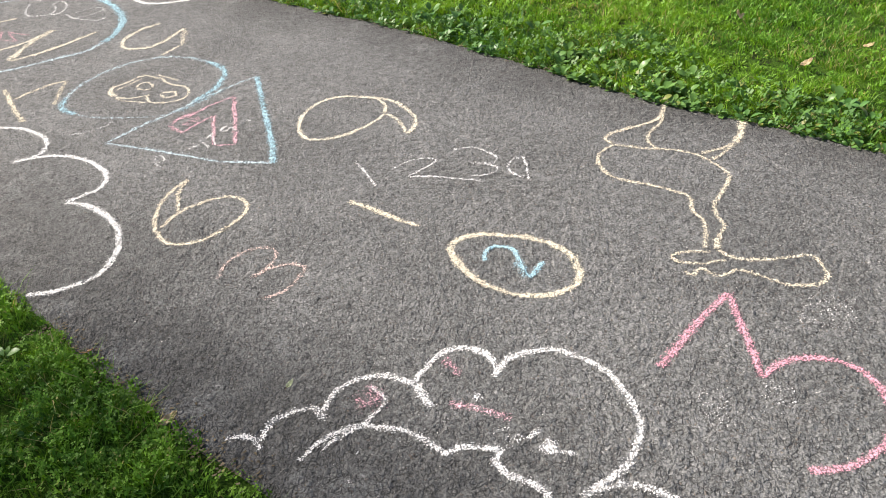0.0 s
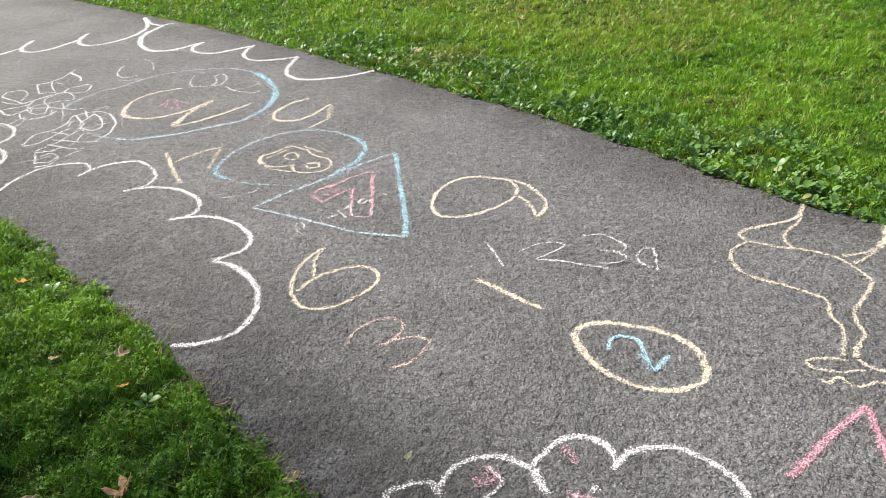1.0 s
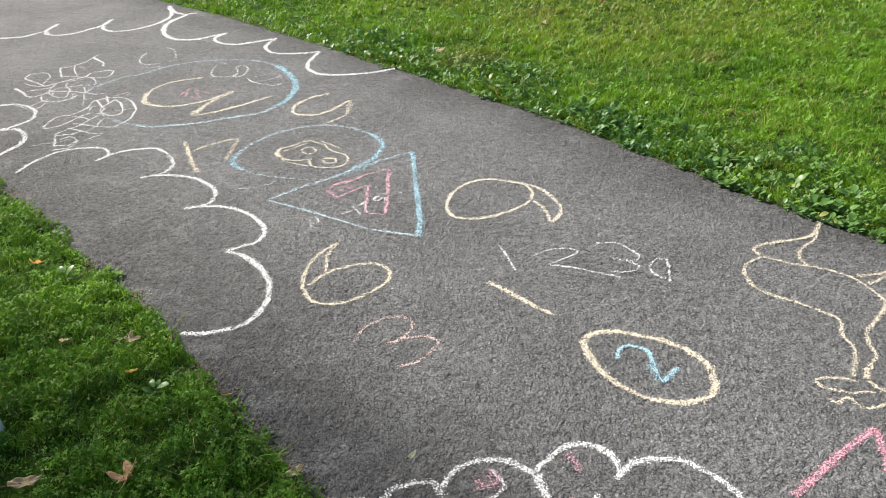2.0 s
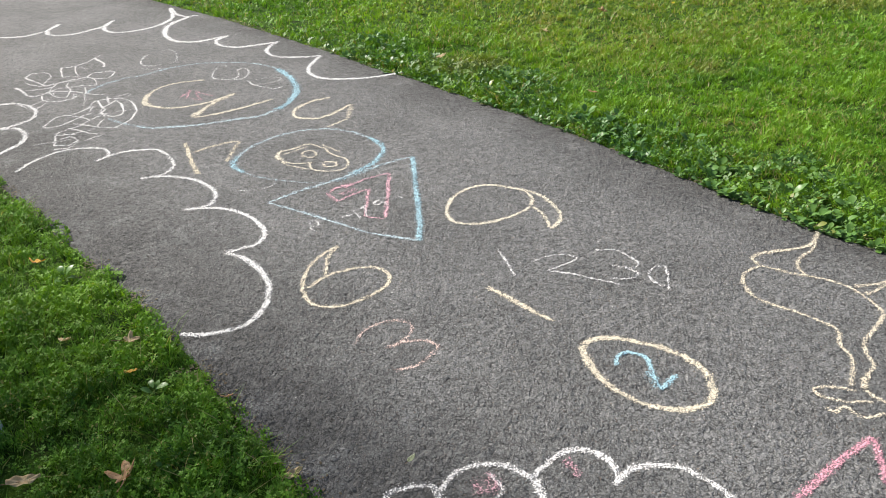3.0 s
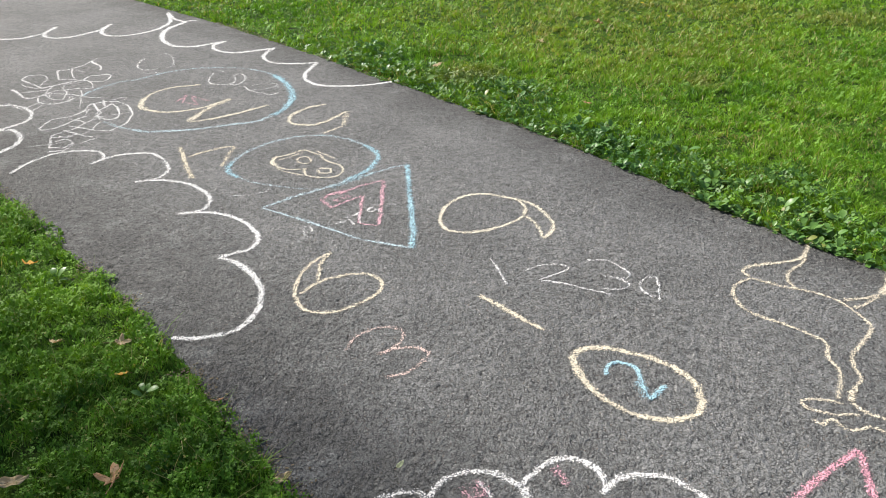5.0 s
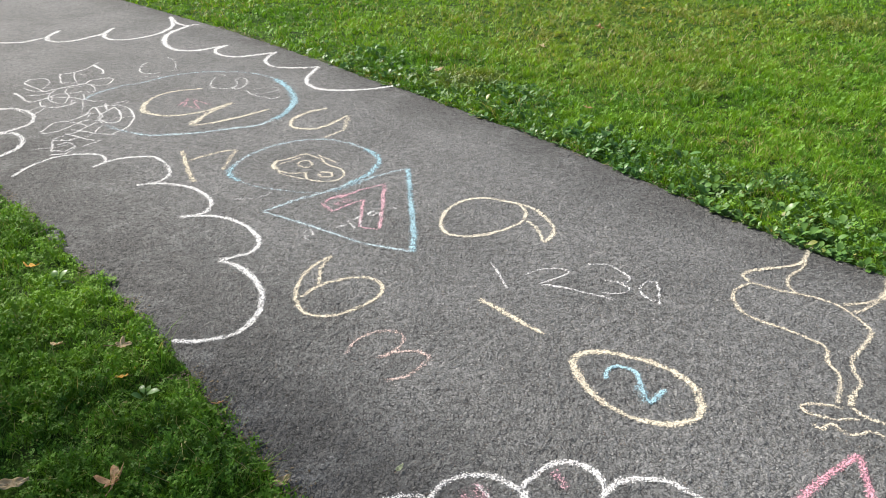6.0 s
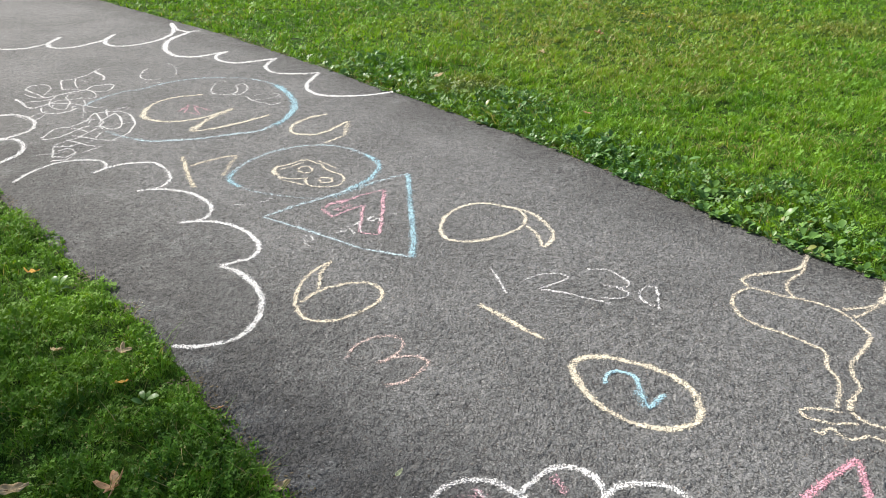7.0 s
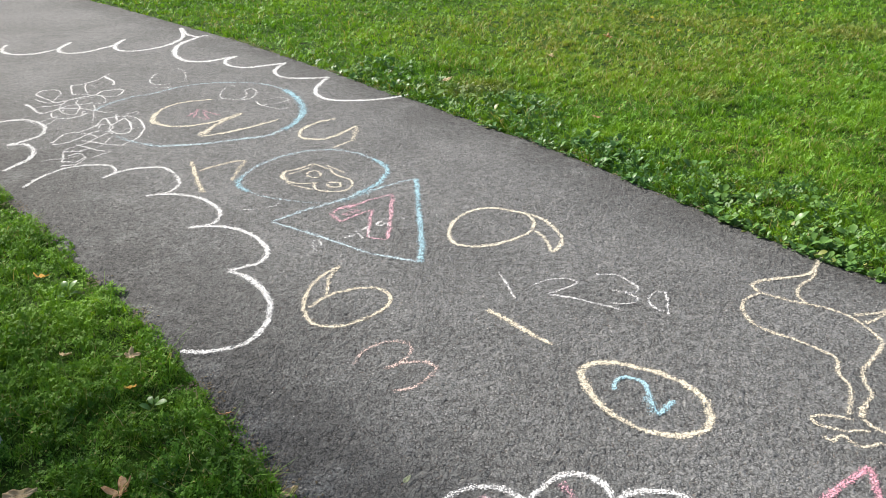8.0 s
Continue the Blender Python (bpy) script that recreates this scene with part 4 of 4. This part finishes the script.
drawing("chalk_digit", "blue chalk digit two inside a yellow oval",
        (0.016, "blue", 0.9, [(0.530, 2.231), (0.532, 2.265), (0.558, 2.297), (0.596, 2.300), (0.627, 2.272), (0.634, 2.219), (0.634, 2.160), (0.641, 2.103)]),
        (0.018, "blue", 0.9, [(0.641, 2.103), (0.674, 2.140), (0.708, 2.178)]),
        (0.034, "blue", 0.5, [(0.624, 2.204), (0.628, 2.151), (0.633, 2.105)]),
        (0.03, "blue", 0.62, [(0.636, 2.104), (0.669, 2.139), (0.706, 2.177)]))
drawing("chalk_scribble", "tangled thin white chalk scribble on asphalt",
        (0.0122, "white", 0.851, [(-2.894, 5.692), (-2.878, 5.774), (-2.809, 5.797), (-2.725, 5.708), (-2.702, 5.559), (-2.718, 5.508)]),
        (0.0163, "white", 1.06, [(-2.894, 5.692), (-2.849, 5.635), (-2.757, 5.563), (-2.663, 5.466)]),
        (0.0143, "white", 1.01, [(-2.663, 5.466), (-2.599, 5.540), (-2.533, 5.615), (-2.467, 5.665), (-2.457, 5.775)]),
        (0.0122, "white", 0.904, [(-2.753, 5.371), (-2.669, 5.391), (-2.606, 5.438), (-2.602, 5.501)]),
        (0.0204, "white", 1.06, [(-2.854, 5.440), (-2.780, 5.373), (-2.698, 5.271), (-2.638, 5.232)]),
        (0.0133, "white", 0.959, [(-2.638, 5.232), (-2.594, 5.301), (-2.546, 5.409), (-2.466, 5.442), (-2.404, 5.477)]),
        (0.0112, "white", 0.851, [(-2.837, 5.554), (-2.746, 5.484), (-2.663, 5.466)]),
        (0.0122, "white", 0.851, [(-2.423, 5.219), (-2.455, 5.366), (-2.522, 5.471), (-2.543, 5.563)]),
        (0.0122, "white", 0.904, [(-2.606, 5.438), (-2.569, 5.312), (-2.489, 5.223), (-2.423, 5.219)]),
        (0.0133, "white", 0.959, [(-2.592, 5.253), (-2.557, 5.169), (-2.505, 5.131), (-2.432, 5.127), (-2.383, 5.182), (-2.355, 5.251)]),
        (0.0143, "white", 1.01, [(-2.596, 5.350), (-2.501, 5.344), (-2.402, 5.326), (-2.329, 5.298), (-2.384, 5.425)]),
        (0.0112, "white", 0.904, [(-2.329, 5.298), (-2.248, 5.257), (-2.197, 5.266)]),
        (0.0153, "white", 1.01, [(-2.724, 5.921), (-2.717, 5.863), (-2.651, 5.718), (-2.626, 5.675)]),
        (0.0122, "white", 0.959, [(-2.734, 5.907), (-2.676, 5.933), (-2.637, 5.990), (-2.603, 6.063), (-2.593, 6.171), (-2.576, 6.250)]),
        (0.0122, "white", 0.959, [(-2.626, 5.675), (-2.560, 5.685), (-2.500, 5.681)]),
        (0.0204, "white", 1.06, [(-2.593, 6.171), (-2.530, 6.089), (-2.464, 6.008), (-2.436, 5.917)]),
        (0.0122, "white", 0.959, [(-2.652, 5.976), (-2.603, 5.827), (-2.538, 5.711)]),
        (0.0112, "white", 0.745, [(-2.614, 5.929), (-2.535, 5.880)]),
        (0.0143, "white", 1.01, [(-2.467, 5.665), (-2.385, 5.633), (-2.311, 5.642), (-2.301, 5.723), (-2.321, 5.795), (-2.371, 5.812), (-2.416, 5.773), (-2.457, 5.775)]),
        (0.0112, "white", 0.851, [(-2.494, 5.667), (-2.430, 5.649), (-2.360, 5.565), (-2.334, 5.472), (-2.399, 5.463)]),
        (0.0112, "white", 0.851, [(-2.551, 5.563), (-2.488, 5.599), (-2.439, 5.623)]),
        (0.0122, "white", 0.798, [(-2.575, 5.045), (-2.557, 5.111), (-2.525, 5.178)]),
        (0.0112, "white", 0.692, [(-2.516, 4.965), (-2.507, 5.041), (-2.511, 5.155)]),
        (0.0112, "white", 0.745, [(-2.344, 5.299), (-2.291, 5.177), (-2.245, 5.027)]),
        (0.0112, "white", 0.798, [(-2.558, 5.348), (-2.518, 5.249), (-2.466, 5.210)]),
        (0.0112, "white", 0.798, [(-2.360, 5.169), (-2.397, 5.266), (-2.352, 5.263)]),
        (0.0102, "white", 0.692, [(-2.282, 5.153), (-2.236, 5.174)]))
drawing("chalk_scribble", "looping thin white chalk scribble beside an arc",
        (0.0143, "white", 1.04, [(-2.159, 5.158), (-2.112, 5.178), (-2.042, 5.163), (-1.972, 5.101), (-1.900, 4.975), (-1.875, 4.887), (-1.865, 4.752), (-1.889, 4.674), (-1.915, 4.608)]),
        (0.0112, "white", 0.798, [(-1.896, 4.953), (-1.962, 4.924), (-2.000, 4.905)]),
        (0.0133, "white", 1.01, [(-2.078, 5.130), (-2.022, 5.059), (-1.973, 4.957), (-1.948, 4.860), (-1.978, 4.820), (-2.037, 4.844), (-2.091, 4.899)]),
        (0.0122, "white", 0.959, [(-2.078, 5.130), (-2.090, 5.063), (-2.106, 5.008), (-2.098, 4.910)]),
        (0.0153, "white", 1.01, [(-2.161, 5.216), (-2.124, 5.121), (-2.090, 5.063)]),
        (0.0143, "white", 1.01, [(-2.198, 5.137), (-2.143, 5.043), (-2.082, 4.941), (-2.087, 4.888)]),
        (0.0122, "white", 0.959, [(-2.199, 5.024), (-2.210, 5.103), (-2.187, 5.136), (-2.140, 5.157)]),
        (0.0112, "white", 0.851, [(-2.213, 4.970), (-2.190, 5.002), (-2.148, 4.999)]),
        (0.0122, "white", 0.904, [(-2.165, 4.914), (-2.181, 5.023)]),
        (0.0133, "white", 0.959, [(-2.245, 4.855), (-2.224, 4.906), (-2.196, 4.969), (-2.204, 5.058)]),
        (0.0122, "white", 0.959, [(-2.236, 4.833), (-2.170, 4.809), (-2.110, 4.765)]),
        (0.0133, "white", 1.01, [(-2.334, 4.639), (-2.296, 4.627), (-2.246, 4.663), (-2.210, 4.740), (-2.178, 4.830), (-2.132, 4.891)]),
        (0.0133, "white", 0.959, [(-2.334, 4.639), (-2.331, 4.687), (-2.329, 4.787), (-2.299, 4.837), (-2.245, 4.855)]),
        (0.0122, "white", 0.959, [(-2.178, 4.699), (-2.062, 4.654), (-1.951, 4.619), (-1.885, 4.616)]),
        (0.0122, "white", 0.959, [(-2.166, 4.601), (-2.129, 4.657), (-2.109, 4.735), (-2.078, 4.835), (-2.045, 4.886)]),
        (0.0133, "white", 1.01, [(-2.180, 4.621), (-2.099, 4.579), (-2.015, 4.528), (-1.931, 4.514)]),
        (0.0133, "white", 0.959, [(-2.203, 4.500), (-2.199, 4.546), (-2.169, 4.592)]),
        (0.0112, "white", 0.851, [(-2.203, 4.500), (-2.135, 4.506), (-2.062, 4.568), (-2.027, 4.604), (-2.025, 4.781)]),
        (0.0122, "white", 0.959, [(-2.206, 4.501), (-2.158, 4.390), (-2.146, 4.338), (-2.120, 4.336), (-2.064, 4.342), (-2.047, 4.403)]),
        (0.0122, "white", 0.904, [(-2.150, 4.425), (-2.120, 4.469), (-2.078, 4.458), (-2.037, 4.393), (-2.039, 4.341)]),
        (0.0112, "white", 0.692, [(-2.256, 4.343), (-2.220, 4.367), (-2.151, 4.390), (-2.093, 4.441)]),
        (0.0133, "white", 0.959, [(-2.126, 4.269), (-2.093, 4.284), (-2.059, 4.299), (-2.035, 4.332)]),
        (0.0112, "white", 0.745, [(-2.003, 4.409), (-1.972, 4.453), (-1.927, 4.505)]),
        (0.0153, "white", 0.959, [(-2.110, 4.858), (-2.079, 4.867), (-2.026, 4.812)]),
        (0.0112, "white", 0.798, [(-2.175, 4.527), (-2.119, 4.505), (-2.087, 4.522)]),
        (0.0112, "white", 0.798, [(-2.102, 5.201), (-2.070, 5.247), (-2.034, 5.269), (-2.029, 5.221)]))
drawing("chalk_figure", "pale yellow chalk outline of legs and long feet",
        (0.019, "yellow", 0.874, [(1.560, 3.185), (1.506, 3.095), (1.445, 3.028), (1.332, 2.993), (1.240, 2.974), (1.191, 2.926), (1.203, 2.876)]),
        (0.0171, "yellow", 0.782, [(1.501, 3.084), (1.464, 3.011), (1.379, 2.929), (1.345, 2.861), (1.348, 2.799), (1.367, 2.778)]),
        (0.0162, "yellow", 0.828, [(1.203, 2.876), (1.286, 2.819), (1.401, 2.762), (1.469, 2.706), (1.501, 2.629), (1.518, 2.550), (1.498, 2.490), (1.435, 2.416), (1.373, 2.346), (1.349, 2.276), (1.341, 2.211), (1.301, 2.159), (1.255, 2.093)]),
        (0.0162, "yellow", 0.828, [(1.201, 2.871), (1.136, 2.827), (1.100, 2.765), (1.096, 2.682), (1.133, 2.603), (1.214, 2.535), (1.289, 2.461), (1.314, 2.412), (1.284, 2.334), (1.292, 2.263), (1.270, 2.196), (1.221, 2.106)]),
        (0.0304, "yellow", 0.92, [(1.772, 2.915), (1.717, 2.819), (1.652, 2.747)]),
        (0.019, "yellow", 0.782, [(1.658, 2.750), (1.592, 2.721), (1.491, 2.704)]),
        (0.019, "yellow", 0.782, [(1.647, 2.738), (1.589, 2.692), (1.512, 2.644)]),
        (0.019, "yellow", 0.828, [(1.286, 2.156), (1.257, 2.089)]),
        (0.0142, "yellow", 0.828, [(1.230, 2.081), (1.167, 2.102), (1.108, 2.099), (1.111, 2.062), (1.172, 2.032), (1.255, 2.027)]),
        (0.0152, "yellow", 0.828, [(1.257, 2.089), (1.287, 2.034), (1.364, 1.999), (1.452, 1.987), (1.516, 1.981), (1.519, 1.923), (1.502, 1.867), (1.459, 1.840), (1.377, 1.857), (1.331, 1.906), (1.272, 1.969), (1.219, 1.956), (1.187, 1.965), (1.162, 2.010), (1.123, 1.986), (1.109, 2.009)]))
drawing("chalk_letter", "thick pink chalk zigzag letter with a wide bow",
        (0.024, "pink", 0.855, [(0.861, 1.620), (0.970, 1.712), (1.079, 1.799), (1.184, 1.868)]),
        (0.022, "pink", 0.855, [(1.184, 1.868), (1.153, 1.739), (1.121, 1.598), (1.099, 1.512)]),
        (0.022, "pink", 0.855, [(1.101, 1.516), (1.148, 1.544), (1.204, 1.557), (1.265, 1.550), (1.325, 1.515), (1.358, 1.466), (1.362, 1.399), (1.342, 1.332), (1.296, 1.266), (1.242, 1.225), (1.167, 1.199), (1.103, 1.198), (1.045, 1.207)]))
drawing("chalk_cloud", "thick white chalk cloud with pink and white smudges",
        (0.018, "white", 0.81, [(-0.293, 1.648), (-0.253, 1.648), (-0.218, 1.629), (-0.202, 1.590)]),
        (0.02, "white", 0.81, [(-0.211, 1.614), (-0.182, 1.666), (-0.144, 1.697), (-0.100, 1.707), (-0.063, 1.704), (-0.035, 1.650)]),
        (0.02, "white", 0.81, [(-0.042, 1.681), (-0.016, 1.728), (0.009, 1.759), (0.058, 1.783), (0.135, 1.779), (0.211, 1.724)]),
        (0.024, "white", 0.9, [(0.209, 1.729), (0.218, 1.689), (0.230, 1.653), (0.246, 1.628)]),
        (0.023, "white", 0.9, [(0.212, 1.728), (0.234, 1.764), (0.272, 1.801), (0.319, 1.833), (0.368, 1.834), (0.410, 1.808), (0.438, 1.757), (0.431, 1.696)]),
        (0.022, "white", 0.855, [(0.421, 1.696), (0.468, 1.749), (0.530, 1.769), (0.609, 1.760), (0.672, 1.706), (0.719, 1.635), (0.738, 1.563), (0.740, 1.489), (0.727, 1.422), (0.690, 1.365), (0.641, 1.314), (0.582, 1.286), (0.519, 1.260)]),
        (0.018, "white", 0.81, [(-0.109, 1.527), (-0.072, 1.569), (-0.020, 1.598), (0.038, 1.609), (0.122, 1.583), (0.181, 1.543), (0.227, 1.483), (0.240, 1.463)]),
        (0.022, "white", 0.855, [(0.237, 1.463), (0.289, 1.473), (0.369, 1.443), (0.354, 1.405), (0.374, 1.364), (0.418, 1.327), (0.444, 1.298), (0.441, 1.259)]),
        (0.022, "white", 0.81, [(0.549, 1.269), (0.618, 1.272), (0.665, 1.253), (0.706, 1.221), (0.736, 1.182)]),
        (0.024, "rose", 0.54, [(0.285, 1.630), (0.358, 1.588), (0.428, 1.539)]),
        (0.014, "white", 0.54, [(0.333, 1.609), (0.371, 1.578), (0.395, 1.556)]),
        (0.046, "white", 1, [(0.479, 1.438), (0.495, 1.419), (0.512, 1.407)]),
        (0.014, "white", 0.72, [(0.504, 1.403), (0.529, 1.393), (0.558, 1.387)]),
        (0.014, "white", 0.63, [(0.441, 1.457), (0.467, 1.469), (0.490, 1.483)]),
        (0.014, "white", 0.675, [(0.092, 1.749), (0.123, 1.692), (0.105, 1.654), (0.053, 1.611), (-0.022, 1.575), (-0.060, 1.546)]),
        (0.06, "rose", 0.27, [(0.040, 1.692), (0.085, 1.695), (0.130, 1.692)]),
        (0.03, "rose", 0.315, [(0.299, 1.799), (0.321, 1.764), (0.336, 1.728)]),
        (0.014, "white", 0.54, [(0.370, 1.504), (0.398, 1.510), (0.415, 1.508)]),
        (0.025, "white", 0.27, [(0.392, 1.460), (0.427, 1.455)]),
        (0.018, "rose", 0.495, [(0.085, 1.752), (0.103, 1.725), (0.114, 1.692)]),
        (0.014, "rose", 0.45, [(0.083, 1.674), (0.100, 1.691), (0.118, 1.704)]),
        (0.012, "rose", 0.45, [(0.050, 1.717), (0.063, 1.692), (0.072, 1.672)]),
        (0.02, "white", 0.72, [(0.349, 1.626), (0.363, 1.635), (0.373, 1.639)]),
        (0.014, "white", 0.54, [(0.440, 1.460), (0.464, 1.473), (0.490, 1.482)]),
        (0.018, "white", 0.45, [(0.397, 1.463), (0.421, 1.477), (0.431, 1.459)]),
        (0.012, "white", 0.54, [(0.028, 1.514), (0.032, 1.523), (0.035, 1.529)]),
        (0.016, "white", 0.63, [(-0.003, 1.427), (0.000, 1.435), (0.002, 1.441)]),
        (0.016, "white", 0.54, [(0.121, 1.573), (0.143, 1.576), (0.166, 1.566)]),
        (0.02, "rose", 0.45, [(0.310, 1.790), (0.327, 1.762), (0.332, 1.728)]),
        (0.02, "white", 0.54, [(0.540, 1.267), (0.584, 1.273), (0.624, 1.270)]))
drawing("chalk_smudge", "faint rubbed white chalk smudge on asphalt",
        (0.1, "white", 0.1, [(0.897, 1.467), (0.930, 1.450), (0.964, 1.433)]),
        (0.12, "white", 0.06, [(1.366, 1.761), (1.415, 1.712), (1.480, 1.675)]),
        (0.1, "white", 0.08, [(1.061, 1.457), (1.103, 1.436), (1.136, 1.412)]),
        (0.08, "white", 0.06, [(1.382, 1.743), (1.383, 1.702)]))


# ---- litter, pebbles, flowers, tub ----
def scatter_bits(name, places, size, material, label, category):
    n = len(places)
    a = rng.uniform(0, 6.28, n)
    s = size * rng.uniform(0.4, 1.4, n)
    ring = np.array([(1, 0, 0), (0.2, 0.55, 0.1), (-0.9, 0.25, 0), (-0.5, -0.5, 0.12), (0, 0, 0.42)])
    v = np.empty((n, 5, 3))
    for k, (u, w, h) in enumerate(ring):
        v[:, k, 0] = places[:, 0] + s * (u * np.cos(a) - w * np.sin(a))
        v[:, k, 1] = places[:, 1] + s * (u * np.sin(a) + w * np.cos(a))
        v[:, k, 2] = places[:, 2] + s * h
    base = (np.arange(n) * 5)[:, None]
    loops = (base + np.array([[0, 1, 4, 1, 2, 4, 2, 3, 4, 3, 0, 4]])).ravel()
    return tagged(link_arrays(name, v.reshape(-1, 3), loops, np.full(n * 4, 3), material), label, category, kind="stuff")


def rim_places(line, count, spread, y0, y1, z, outward):
    pts = resample(line, np.linspace(0, 1, 6000))
    pts = pts[(pts[:, 1] > y0) & (pts[:, 1] < y1)]
    p = pts[rng.integers(0, len(pts), count)]
    off = rng.normal(0, spread, count) + outward
    keep = soft_noise(p[:, 0], p[:, 1], 0.12, 71) > 0.42
    p, off = p[keep], off[keep]
    return np.column_stack([p[:, 0] + off * 0.77, p[:, 1] + off * 0.63, np.full(len(p), z)])


scatter_bits("leaf_litter", rim_places(left_line, 2200, 0.026, 1.2, 4.5, 0.0, 0.0), 0.0055, LITTER, "dry brown crumbs along the path edge", "litter")
scatter_bits("leaf_litter", rim_places(right_line, 2000, 0.022, 2.2, 7.5, 0.0, 0.0), 0.006, LITTER, "dry brown crumbs where lawn meets asphalt", "litter")
grit = np.column_stack([rng.uniform(-4.5, 2.3, 2600), rng.uniform(1.0, 9.0, 2600), np.full(2600, 0.0006)])
gr, gl = side(grit[:, 0], grit[:, 1])
scatter_bits("grit", grit[(gr < -0.03) & (gl < -0.03)], 0.0026, PEBBLE, "tiny pale stone chips on the asphalt", "grit")


def dandelion(x, y):
    thing = tagged(new("dandelion"), "small yellow dandelion flower in the lawn", "flower", "lawn flowers")
    thing.location = (x, y, -0.016)
    v, f = [], []
    for k in range(22):
        a, lift = k * 2.4, 0.25 + 0.6 * (k % 3) / 3
        i = len(v)
        for along, out in ((0.002, 0.001), (0.015, 0.003), (0.017, -0.001), (0.002, -0.002)):
            v.append((math.cos(a) * along - math.sin(a) * out, math.sin(a) * along + math.cos(a) * out, 0.07 + along * lift))
        f.append((i, i + 1, i + 2, i + 3))
    link("flower_head", v, f, PETAL, thing)
    ring = [(0.0015 * math.cos(q), 0.0015 * math.sin(q), z) for z in (0, 0.07) for q in (0, 2.1, 4.2)]
    link("stem", ring, [(k, (k + 1) % 3, 3 + (k + 1) % 3, 3 + k) for k in range(3)], GREEN_STEM, thing)


for fx, fy in ((1.88, 8.054), (1.987, 7.462), (3.3, 8.2), (3.6, 8.9)):
    dandelion(fx, fy)

tub = tagged(new("plastic_tub"), "pale bluish plastic tub standing in grass", "tub")
tub.location = (-1.390, 1.955, -0.016)
prof = ((0.0, 0.0), (0.060, 0.0), (0.063, 0.004), (0.061, 0.012), (0.052, 0.105), (0.050, 0.112), (0.047, 0.114), (0.0, 0.114))
seg = 32
tv = [(r * math.cos(2 * math.pi * k / seg), r * math.sin(2 * math.pi * k / seg), z) for r, z in prof for k in range(seg)]
tf = [(j * seg + k, j * seg + (k + 1) % seg, (j + 1) * seg + (k + 1) % seg, (j + 1) * seg + k) for j in range(len(prof) - 1) for k in range(seg)]
link("body", tv, tf, PLASTIC, tub)
